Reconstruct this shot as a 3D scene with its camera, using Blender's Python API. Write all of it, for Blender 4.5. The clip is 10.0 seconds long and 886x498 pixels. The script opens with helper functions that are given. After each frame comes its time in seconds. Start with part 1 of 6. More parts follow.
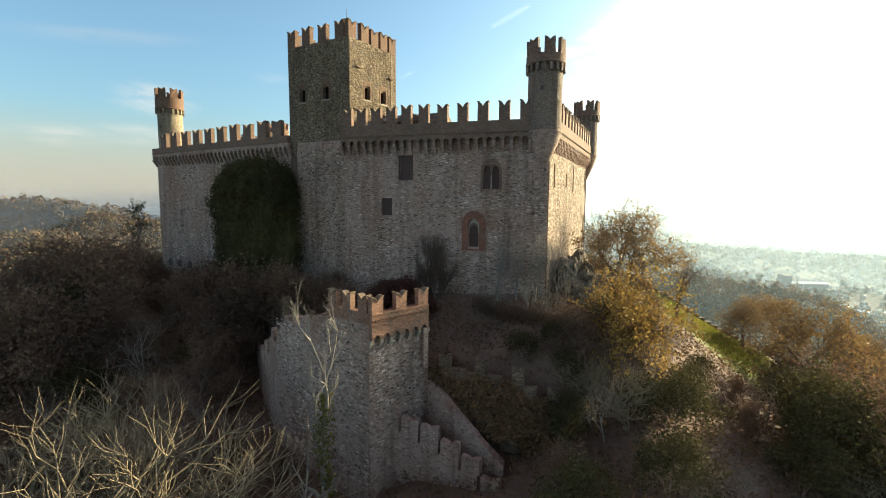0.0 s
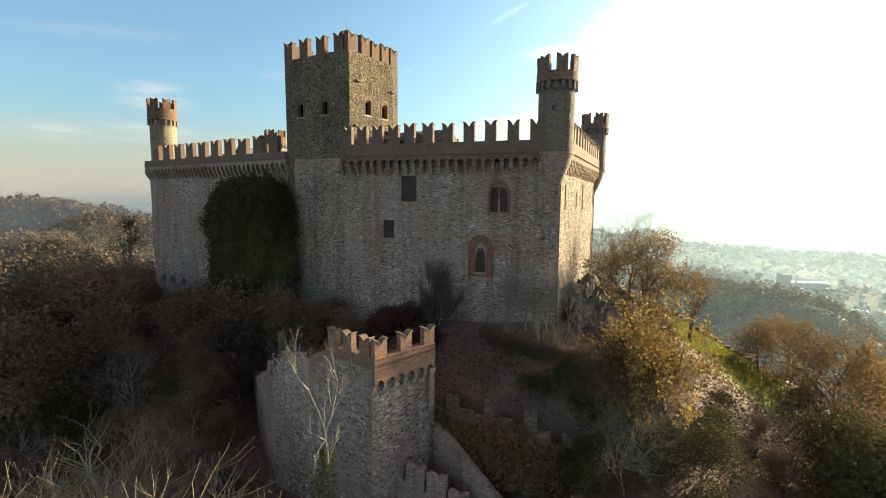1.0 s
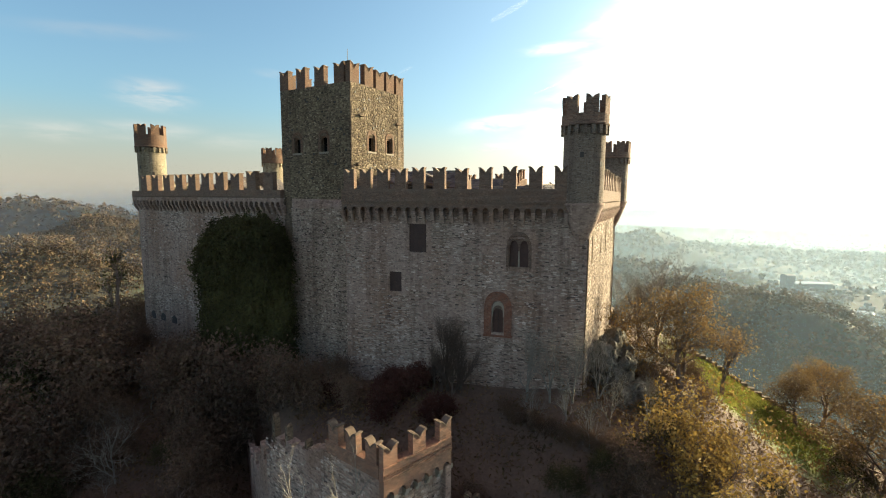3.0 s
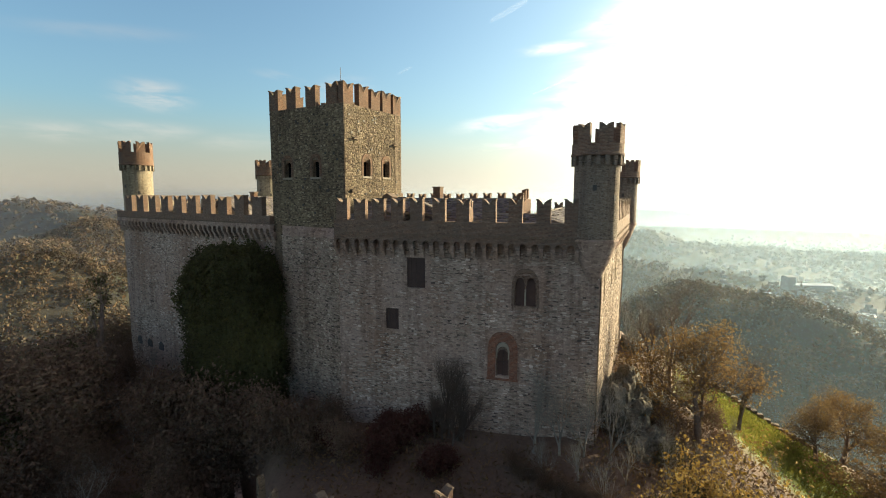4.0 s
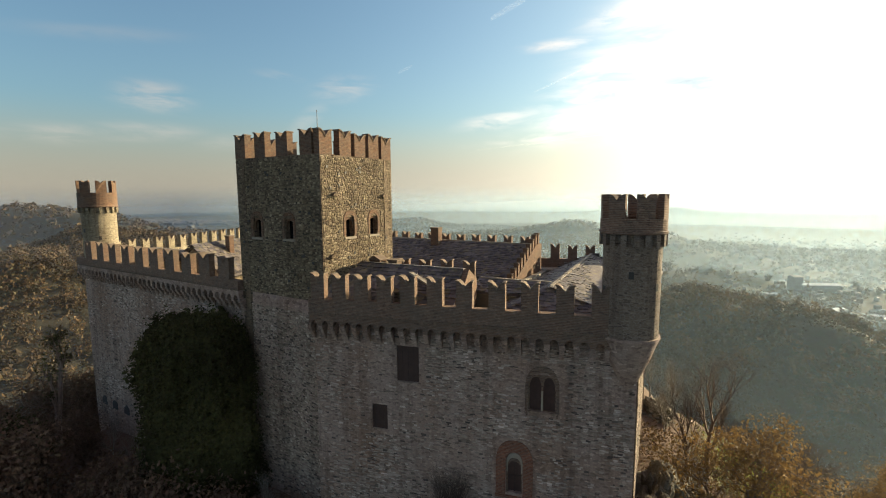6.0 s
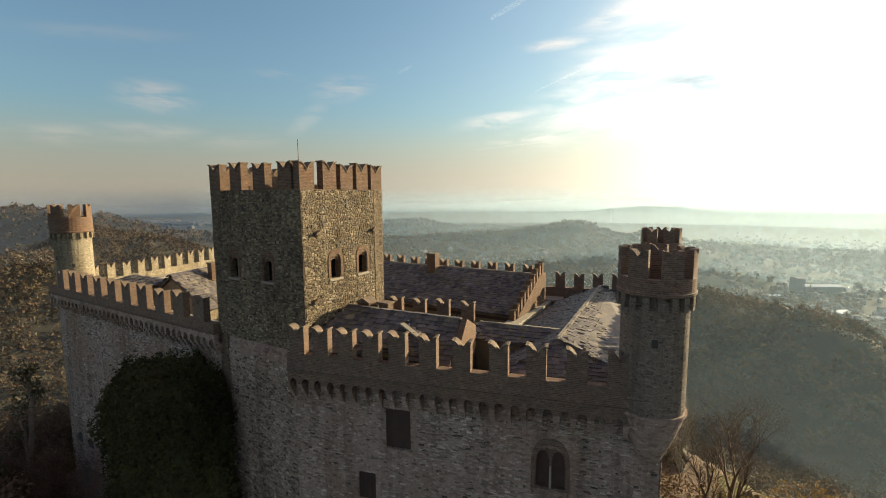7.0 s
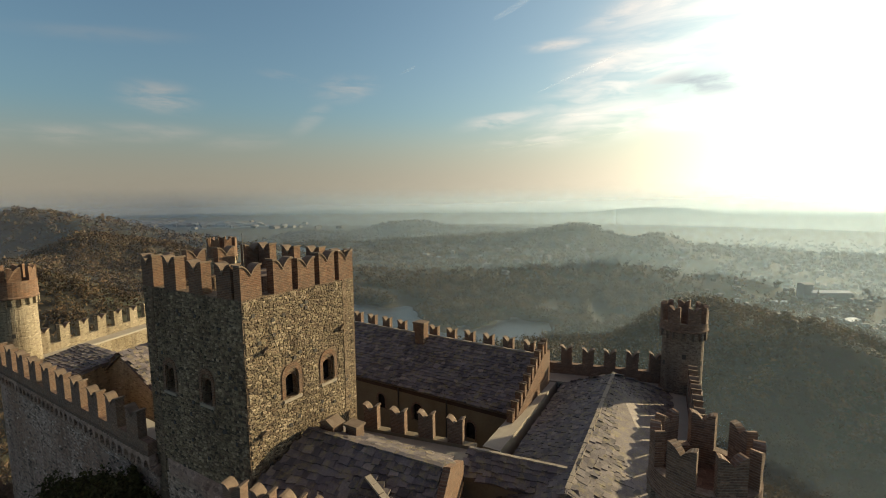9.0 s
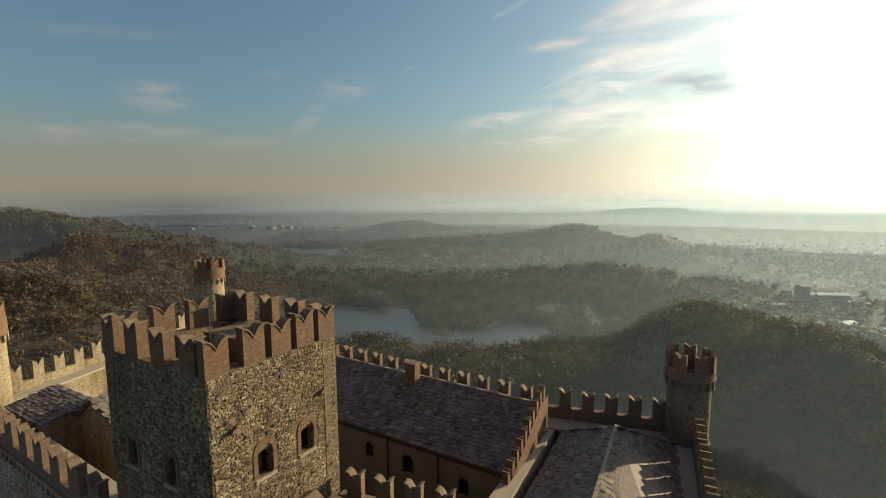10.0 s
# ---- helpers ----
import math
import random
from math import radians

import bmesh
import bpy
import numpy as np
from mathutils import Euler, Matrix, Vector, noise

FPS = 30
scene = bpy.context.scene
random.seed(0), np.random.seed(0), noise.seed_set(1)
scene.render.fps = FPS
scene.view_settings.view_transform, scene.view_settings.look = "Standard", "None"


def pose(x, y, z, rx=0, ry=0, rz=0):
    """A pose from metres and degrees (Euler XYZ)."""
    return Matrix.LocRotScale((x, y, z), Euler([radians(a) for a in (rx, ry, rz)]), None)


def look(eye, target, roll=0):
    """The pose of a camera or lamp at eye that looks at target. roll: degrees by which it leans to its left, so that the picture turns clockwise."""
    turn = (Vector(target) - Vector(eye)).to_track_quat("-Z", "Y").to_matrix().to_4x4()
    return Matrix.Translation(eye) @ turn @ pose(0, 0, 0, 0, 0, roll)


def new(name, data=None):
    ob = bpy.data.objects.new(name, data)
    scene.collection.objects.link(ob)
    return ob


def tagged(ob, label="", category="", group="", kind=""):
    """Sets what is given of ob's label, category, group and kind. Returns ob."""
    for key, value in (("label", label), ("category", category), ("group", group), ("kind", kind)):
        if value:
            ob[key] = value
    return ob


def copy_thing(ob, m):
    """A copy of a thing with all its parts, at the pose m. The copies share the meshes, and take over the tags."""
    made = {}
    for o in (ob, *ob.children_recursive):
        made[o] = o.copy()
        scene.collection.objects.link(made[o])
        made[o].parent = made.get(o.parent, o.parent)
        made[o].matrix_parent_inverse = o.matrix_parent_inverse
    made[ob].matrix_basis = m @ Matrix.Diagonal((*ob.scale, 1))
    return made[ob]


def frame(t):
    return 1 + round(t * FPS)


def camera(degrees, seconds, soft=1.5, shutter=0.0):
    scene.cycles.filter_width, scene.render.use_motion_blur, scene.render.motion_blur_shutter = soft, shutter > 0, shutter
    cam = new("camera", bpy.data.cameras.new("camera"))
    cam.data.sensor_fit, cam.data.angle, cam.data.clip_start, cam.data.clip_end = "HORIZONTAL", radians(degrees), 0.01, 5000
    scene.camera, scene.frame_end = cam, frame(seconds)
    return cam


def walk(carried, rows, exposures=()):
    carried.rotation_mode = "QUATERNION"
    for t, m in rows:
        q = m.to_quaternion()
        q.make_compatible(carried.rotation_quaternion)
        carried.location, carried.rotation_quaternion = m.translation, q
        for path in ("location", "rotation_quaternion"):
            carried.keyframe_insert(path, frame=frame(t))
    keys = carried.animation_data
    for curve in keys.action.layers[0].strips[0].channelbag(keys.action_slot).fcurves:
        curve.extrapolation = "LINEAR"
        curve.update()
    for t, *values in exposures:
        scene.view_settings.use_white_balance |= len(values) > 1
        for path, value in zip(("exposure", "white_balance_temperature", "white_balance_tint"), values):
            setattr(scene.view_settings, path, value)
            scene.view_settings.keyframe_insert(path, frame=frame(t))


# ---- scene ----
cam = camera(88.0, 10.0, 1.0)
# seconds, x, y, z, yaw, pitch, roll
PATH = [
    (0.0, -0.000, -0.000, 8.000, 16.648, -5.891, -0.392),
    (0.5, -0.590, 1.045, 9.120, 16.606, -6.031, -0.409),
    (1.0, -1.260, 2.100, 10.324, 16.468, -6.200, -0.384),
    (1.5, -1.891, 2.996, 11.376, 16.490, -6.343, -0.339),
    (2.0, -2.427, 4.112, 12.532, 16.544, -6.415, -0.297),
    (2.5, -3.009, 5.146, 13.564, 16.554, -6.469, -0.271),
    (4.0, -4.504, 9.168, 17.149, 16.446, -6.470, -0.159),
    (4.5, -4.890, 10.842, 18.275, 16.511, -6.502, -0.064),
    (5.0, -5.465, 12.483, 19.529, 16.628, -6.544, 0.058),
    (5.5, -5.799, 14.143, 20.745, 16.591, -6.610, 0.238),
    (7.0, -6.868, 19.517, 24.485, 16.681, -6.733, 0.432),
    (7.5, -7.043, 21.120, 25.689, 16.600, -6.688, 0.481),
    (8.0, -7.325, 22.862, 27.053, 16.805, -6.673, 0.448),
    (8.5, -7.375, 24.497, 28.417, 16.937, -6.657, 0.444),
    (9.0, -7.521, 26.100, 29.980, 17.068, -6.690, 0.407),
    (9.5, -7.751, 27.450, 31.406, 17.163, -6.746, 0.382),
    (10.0, -7.776, 28.707, 32.917, 16.818, -6.704, 0.381),
]
EXPOSURE = [(0.0, 1.04, 6900, 13), (2.5, 0.96, 6940, 14), (4.0, 0.78, 7000, 14), (5.5, 0.54, 7080, 15), (7.5, 0.27, 7200, 16), (9.0, -0.01, 7280, 16), (10.0, -0.15, 7320, 16)]
walk(cam, [(t, pose(x, y, z, 90 + pitch, roll, yaw)) for t, x, y, z, yaw, pitch, roll in PATH], EXPOSURE)

# ---- light ----
SUN_AZ, SUN_EL = 43.0, 15.0      # degrees east of +y, and above the horizon
world = bpy.data.worlds.new("sky")
scene.world = world
world.use_nodes = True
wn, wl = world.node_tree.nodes, world.node_tree.links
sky = wn.new("ShaderNodeTexSky")
sky.sky_type = "NISHITA"
sky.sun_disc = False
sky.sun_elevation, sky.sun_rotation = radians(SUN_EL), radians(SUN_AZ)
sky.air_density, sky.dust_density, sky.ozone_density = 1.0, 3.0, 2.5
wn["Background"].inputs["Strength"].default_value = 0.145
# low down the winter haze evens the sky out: it keeps the colour that it has a few degrees up
way = wn.new("ShaderNodeTexCoord")
low = wn.new("ShaderNodeSeparateXYZ")
lift = wn.new("ShaderNodeMath")
lift.operation = "SMOOTH_MAX"
lift.inputs[1].default_value, lift.inputs[2].default_value = 0.085, 0.08
up = wn.new("ShaderNodeCombineXYZ")
wl.new(way.outputs["Generated"], low.inputs[0])
wl.new(low.outputs["X"], up.inputs["X"])
wl.new(low.outputs["Y"], up.inputs["Y"])
wl.new(low.outputs["Z"], lift.inputs[0])
wl.new(lift.outputs[0], up.inputs["Z"])
wl.new(up.outputs[0], sky.inputs["Vector"])


def cirrus(scale, stretch, lo, hi, turn, offset):
    """A veil of thin high cloud: noise drawn out along one way of the sky."""
    tc = wn.new("ShaderNodeTexCoord")
    mp = wn.new("ShaderNodeMapping")
    mp.inputs["Scale"].default_value, mp.inputs["Rotation"].default_value, mp.inputs["Location"].default_value = stretch, (0, 0, radians(turn)), offset
    nz = wn.new("ShaderNodeTexNoise")
    nz.inputs["Scale"].default_value, nz.inputs["Detail"].default_value, nz.inputs["Roughness"].default_value = scale, 7.0, 0.55
    nz.inputs["Distortion"].default_value = 0.5
    rp = wn.new("ShaderNodeMapRange")
    rp.inputs["From Min"].default_value, rp.inputs["From Max"].default_value = lo, hi
    rp.interpolation_type = "SMOOTHSTEP"
    wl.new(tc.outputs["Generated"], mp.inputs["Vector"])
    wl.new(mp.outputs["Vector"], nz.inputs["Vector"])
    wl.new(nz.outputs["Fac"], rp.inputs["Value"])
    return rp.outputs["Result"]


def sky_mix(fac, a, b, blend):
    n = wn.new("ShaderNodeMix")
    n.data_type, n.blend_type = "RGBA", blend
    n.clamp_factor = True
    for sock, value in ((n.inputs[0], fac), (n.inputs[6], a), (n.inputs[7], b)):
        if hasattr(value, "links"):
            wl.new(value, sock)
        else:
            sock.default_value = value if isinstance(value, float) else (*value, 1)
    return n.outputs[2]


grey = wn.new("ShaderNodeRGBToBW")
wl.new(sky.outputs["Color"], grey.inputs[0])
veil = sky_mix(1.0, grey.outputs[0], (1.75, 1.68, 1.55), "MULTIPLY")
half = wn.new("ShaderNodeMath")
half.operation = "MULTIPLY"
streaks = cirrus(5.0, (1.0, 1.0, 5.5), 0.30, 0.70, 20, (0.9, 0.4, 0.2))
wisps = cirrus(11.0, (1.0, 1.0, 4.0), 0.32, 0.72, -25, (0.3, 0.7, 0.1))
azim, elev = wn.new("ShaderNodeMath"), wn.new("ShaderNodeMath")
azim.operation, elev.operation = "ARCTAN2", "ARCSINE"
wl.new(low.outputs["X"], azim.inputs[0])
wl.new(low.outputs["Y"], azim.inputs[1])
wl.new(low.outputs["Z"], elev.inputs[0])
chart = wn.new("ShaderNodeCombineXYZ")
wl.new(azim.outputs[0], chart.inputs["X"])
wl.new(elev.outputs[0], chart.inputs["Y"])


def sky_math(kind, a, b):
    n = wn.new("ShaderNodeMath")
    n.operation = kind
    for sock, value in zip(n.inputs, (a, b)):
        if hasattr(value, "links"):
            wl.new(value, sock)
        else:
            sock.default_value = value
    return n.outputs[0]


def cloud(az, el, wide, tall, tilt, strength, torn):
    """A soft patch of high cloud about one direction (degrees), torn by a streak texture."""
    mp = wn.new("ShaderNodeMapping")
    mp.vector_type = "TEXTURE"
    mp.inputs["Location"].default_value = (radians(az), radians(el), 0)
    mp.inputs["Rotation"].default_value = (0, 0, radians(tilt))
    mp.inputs["Scale"].default_value = (radians(wide), radians(tall), 1)
    wl.new(chart.outputs[0], mp.inputs["Vector"])
    ln = wn.new("ShaderNodeVectorMath")
    ln.operation = "LENGTH"
    wl.new(mp.outputs[0], ln.inputs[0])
    mr = wn.new("ShaderNodeMapRange")
    mr.interpolation_type = "SMOOTHERSTEP"
    mr.inputs["From Min"].default_value, mr.inputs["From Max"].default_value = 1.0, 0.0
    mr.inputs["To Max"].default_value = strength
    wl.new(ln.outputs["Value"], mr.inputs["Value"])
    return sky_math("MULTIPLY", mr.outputs["Result"], torn)


# azimuth, elevation, half width, half height, tilt, strength
CLOUDS = ((-48.0, 10.2, 5.5, 2.4, 0, 0.75), (-49.5, 6.6, 8.5, 1.6, 2, 0.7), (-56.0, 6.0, 6.0, 1.6, 0, 0.5), (-40.5, 6.0, 7.0, 1.4, 4, 0.35),
          (-28.3, 12.4, 6.0, 2.2, 8, 0.5), (-32.5, 9.0, 4.5, 1.5, 40, 0.4), (-35.5, 13.4, 4.0, 0.8, -6, 0.35), (-61.0, 6.5, 4.0, 2.0, 0, 0.5),
          (-3.0, 16.8, 7.0, 1.0, 4, 0.8), (3.0, 14.6, 8.0, 2.0, 12, 0.9), (-9.5, 8.9, 8.0, 1.7, 8, 0.8), (0.0, 9.2, 12.0, 2.2, 7, 0.8),
          (6.0, 19.5, 10.0, 2.4, 10, 0.9), (12.0, 8.0, 12.0, 2.0, 2, 0.7), (-6.0, 6.6, 11.0, 1.0, 5, 0.6), (-52.0, 15.5, 12.0, 1.2, 6, 0.18),
          (4.0, 13.0, 16.0, 5.5, 22, 0.7), (8.0, 17.0, 15.0, 6.0, 15, 0.75), (2.0, 8.0, 18.0, 3.2, 8, 0.6), (9.0, 21.0, 14.0, 5.0, 20, 0.7))
cover = 0.0
for i, c in enumerate(CLOUDS):
    cover = sky_math("MAXIMUM", cover, cloud(*c, streaks if i % 2 else wisps))
wl.new(cover, half.inputs[0])
thin_low = wn.new("ShaderNodeMapRange")
thin_low.inputs["From Min"].default_value, thin_low.inputs["From Max"].default_value = 0.03, 0.26
thin_low.inputs["To Min"].default_value, thin_low.inputs["To Max"].default_value = 0.5, 0.85
wl.new(low.outputs["Z"], thin_low.inputs["Value"])
wl.new(thin_low.outputs["Result"], half.inputs[1])
tint = sky_mix(1.0, sky.outputs["Color"], (0.79, 1.02, 1.0), "MULTIPLY")
haze = wn.new("ShaderNodeMapRange")
haze.inputs["From Min"].default_value, haze.inputs["From Max"].default_value = 0.18, 0.0
haze.inputs["To Max"].default_value = 0.88
haze.interpolation_type = "SMOOTHSTEP"
wl.new(low.outputs["Z"], haze.inputs["Value"])
cream = sky_mix(1.0, grey.outputs[0], (1.13, 1.06, 0.86), "MULTIPLY")
tint = sky_mix(haze.outputs["Result"], tint, cream, "MIX")
sky_col = sky_mix(half.outputs[0], tint, veil, "MIX")
# above the view an added even veil takes out blue, to warm the shade
over = wn.new("ShaderNodeMapRange")
over.interpolation_type = "SMOOTHSTEP"
over.inputs["From Min"].default_value, over.inputs["From Max"].default_value = 0.44, 0.75
over.inputs["To Max"].default_value = 0.85
wl.new(low.outputs["Z"], over.inputs["Value"])
sky_col = sky_mix(over.outputs["Result"], sky_col, sky_mix(1.0, grey.outputs[0], (1.28, 1.04, 1.20), "MULTIPLY"), "MIX")
# a clear blue gap in the bright veil
gap = cloud(12.0, 11.4, 10.0, 2.4, -2, 0.9, wisps)
sky_col = sky_mix(gap, sky_col, sky_mix(1.0, grey.outputs[0], (0.42, 0.52, 0.60), "MULTIPLY"), "MIX")
wl.new(sky_col, wn["Background"].inputs["Color"])
sun_data = bpy.data.lights.new("sun", "SUN")
sun_data.energy, sun_data.angle, sun_data.color = 7.2, radians(0.53), (1.0, 0.86, 0.55)
sun = new("sun", sun_data)
s_dir = Vector((math.sin(radians(SUN_AZ)) * math.cos(radians(SUN_EL)), math.cos(radians(SUN_AZ)) * math.cos(radians(SUN_EL)), math.sin(radians(SUN_EL))))
sun.matrix_world = look(s_dir * 300, (0, 0, 0))

# ---- materials ----
def material(name):
    m = bpy.data.materials.new(name)
    m.use_nodes = True
    nt = m.node_tree
    return m, nt, nt.nodes["Principled BSDF"]


def node(nt, kind, **values):
    n = nt.nodes.new(kind)
    for key, value in values.items():
        n.inputs[key].default_value = value
    return n


def ramp(nt, fac, stops):
    n = nt.nodes.new("ShaderNodeValToRGB")
    els = n.color_ramp.elements
    while len(els) < len(stops):
        els.new(0.5)
    for el, (at, col) in zip(els, stops):
        el.position, el.color = at, (*col, 1)
    nt.links.new(fac, n.inputs["Fac"])
    return n.outputs["Color"]


def mix(nt, fac, a, b, blend="MIX"):
    n = nt.nodes.new("ShaderNodeMix")
    n.data_type, n.blend_type = "RGBA", blend
    for sock, value in ((n.inputs[0], fac), (n.inputs[6], a), (n.inputs[7], b)):
        if hasattr(value, "links"):
            nt.links.new(value, sock)
        else:
            sock.default_value = value if isinstance(value, float) else (*value, 1)
    return n.outputs[2]


def place(nt, scale=(1, 1, 1), turn=0.0):
    g = nt.nodes.new("ShaderNodeNewGeometry")
    m = nt.nodes.new("ShaderNodeMapping")
    m.inputs["Scale"].default_value = scale
    m.inputs["Rotation"].default_value = (0, 0, turn)
    nt.links.new(g.outputs["Position"], m.inputs["Vector"])
    return m.outputs["Vector"]


def noise_tex(nt, vec, scale, detail=4.0, rough=0.55):
    n = node(nt, "ShaderNodeTexNoise", Scale=scale, Detail=detail, Roughness=rough)
    nt.links.new(vec, n.inputs["Vector"])
    return n.outputs["Fac"]


def bump(nt, height, strength, distance, under=None):
    n = node(nt, "ShaderNodeBump", Strength=strength, Distance=distance)
    nt.links.new(height, n.inputs["Height"])
    if under is not None:
        nt.links.new(under, n.inputs["Normal"])
    return n.outputs["Normal"]


def rubble(name, dark, mid, light, mortar, size=0.34, stain=(0.35, 0.33, 0.31), flat=1.9, deep=0.05):
    """Field-stone masonry: flat irregular stones in mortar, with weather stains."""
    m, nt, b = material(name)
    lk = nt.links
    vec = place(nt, (1, 1, flat))
    wob = node(nt, "ShaderNodeTexNoise", Scale=1.6, Detail=2.0)
    lk.new(vec, wob.inputs["Vector"])
    add = nt.nodes.new("ShaderNodeVectorMath")
    add.operation = "MULTIPLY_ADD"
    add.inputs[1].default_value = (0.35, 0.35, 0.35)
    lk.new(wob.outputs["Color"], add.inputs[0])
    lk.new(vec, add.inputs[2])
    cell = node(nt, "ShaderNodeTexVoronoi", Scale=1 / size, Randomness=0.9)
    edge = node(nt, "ShaderNodeTexVoronoi", Scale=1 / size, Randomness=0.9)
    edge.feature = "DISTANCE_TO_EDGE"
    for n in (cell, edge):
        lk.new(add.outputs[0], n.inputs["Vector"])
    sep = nt.nodes.new("ShaderNodeSeparateColor")
    lk.new(cell.outputs["Color"], sep.inputs[0])
    stone = ramp(nt, sep.outputs[0], [(0.0, dark), (0.45, mid), (0.8, mid), (1.0, light)])
    grain = noise_tex(nt, place(nt), 14.0, 5.0, 0.65)
    stone = mix(nt, 0.45, stone, ramp(nt, grain, [(0.3, (0.25, 0.25, 0.25)), (0.7, (0.78, 0.76, 0.72))]), "OVERLAY")
    joint = ramp(nt, edge.outputs["Distance"], [(0.02, (0, 0, 0)), (0.11, (1, 1, 1))])
    col = mix(nt, joint, mortar, stone)
    big = noise_tex(nt, place(nt, (1, 1, 0.45)), 0.33, 6.0, 0.6)
    col = mix(nt, ramp(nt, big, [(0.42, (0, 0, 0)), (0.66, (0.75, 0.75, 0.75))]), col, mix(nt, 1.0, col, stain, "MULTIPLY"))
    run = noise_tex(nt, place(nt, (1, 1, 0.07)), 1.5, 5.0, 0.6)
    col = mix(nt, ramp(nt, run, [(0.50, (0, 0, 0)), (0.68, (0.6, 0.6, 0.6))]), col, mix(nt, 1.0, col, (0.45, 0.40, 0.38), "MULTIPLY"))
    lk.new(col, b.inputs["Base Color"])
    b.inputs["Roughness"].default_value = 0.9
    h = mix(nt, 0.25, joint, grain)
    h = mix(nt, 0.3, h, sep.outputs[1], "MULTIPLY")
    lk.new(bump(nt, h, 0.9, deep), b.inputs["Normal"])
    return m


def brickwork(name, dark, mid, light, mortar, stain=0.5):
    """Weathered hand-made brick in thin courses."""
    m, nt, b = material(name)
    lk = nt.links
    course = nt.nodes.new("ShaderNodeTexWave")
    course.wave_type, course.bands_direction, course.wave_profile = "BANDS", "Z", "SIN"
    course.inputs["Scale"].default_value = 0.314 / 0.09
    course.inputs["Distortion"].default_value = 0.6
    course.inputs["Detail Scale"].default_value = 1.5
    lk.new(place(nt), course.inputs["Vector"])
    cell = node(nt, "ShaderNodeTexVoronoi", Scale=1.0, Randomness=0.8)
    lk.new(place(nt, (4.2, 4.2, 11.0)), cell.inputs["Vector"])
    sep = nt.nodes.new("ShaderNodeSeparateColor")
    lk.new(cell.outputs["Color"], sep.inputs[0])
    col = ramp(nt, sep.outputs[0], [(0.0, dark), (0.4, mid), (0.75, mid), (1.0, light)])
    j = ramp(nt, course.outputs["Fac"], [(0.06, (0, 0, 0)), (0.3, (1, 1, 1))])
    col = mix(nt, j, mortar, col)
    big = noise_tex(nt, place(nt), 0.9, 6.0, 0.65)
    col = mix(nt, ramp(nt, big, [(0.4, (0, 0, 0)), (0.7, (stain, stain, stain))]), col, (0.10, 0.09, 0.075))
    grain = noise_tex(nt, place(nt), 11.0, 6.0, 0.7)
    col = mix(nt, 0.6, col, ramp(nt, grain, [(0.3, (0.2, 0.2, 0.2)), (0.72, (0.82, 0.8, 0.76))]), "OVERLAY")
    lk.new(col, b.inputs["Base Color"])
    b.inputs["Roughness"].default_value = 0.92
    lk.new(bump(nt, j, 0.5, 0.02), b.inputs["Normal"])
    return m


def speckled(name, cols, scale=2.0, rough=0.9, height=0.03, fine=18.0, bumps=0.5, spread=None):
    """A surface that varies at two scales between a few colours."""
    m, nt, b = material(name)
    lk = nt.links
    a = noise_tex(nt, place(nt), scale, 6.0, 0.6)
    f = noise_tex(nt, place(nt), fine, 4.0, 0.6)
    n = len(cols) - 1
    col = ramp(nt, mix(nt, 0.4, a, f), [(0.3 + 0.4 * i / n, c) for i, c in enumerate(cols)])
    if spread:
        info = nt.nodes.new("ShaderNodeObjectInfo")
        geo = nt.nodes.new("ShaderNodeNewGeometry")
        sm = nt.nodes.new("ShaderNodeMath")
        sm.operation = "ADD"
        lk.new(info.outputs["Random"], sm.inputs[0])
        lk.new(geo.outputs["Random Per Island"], sm.inputs[1])
        fr = nt.nodes.new("ShaderNodeMath")
        fr.operation = "FRACT"
        lk.new(sm.outputs[0], fr.inputs[0])
        col = mix(nt, 1.0, col, ramp(nt, fr.outputs[0], [(0.0, spread[0]), (1.0, spread[1])]), "MULTIPLY")
    lk.new(col, b.inputs["Base Color"])
    b.inputs["Roughness"].default_value = rough
    lk.new(bump(nt, f, bumps, height), b.inputs["Normal"])
    return m


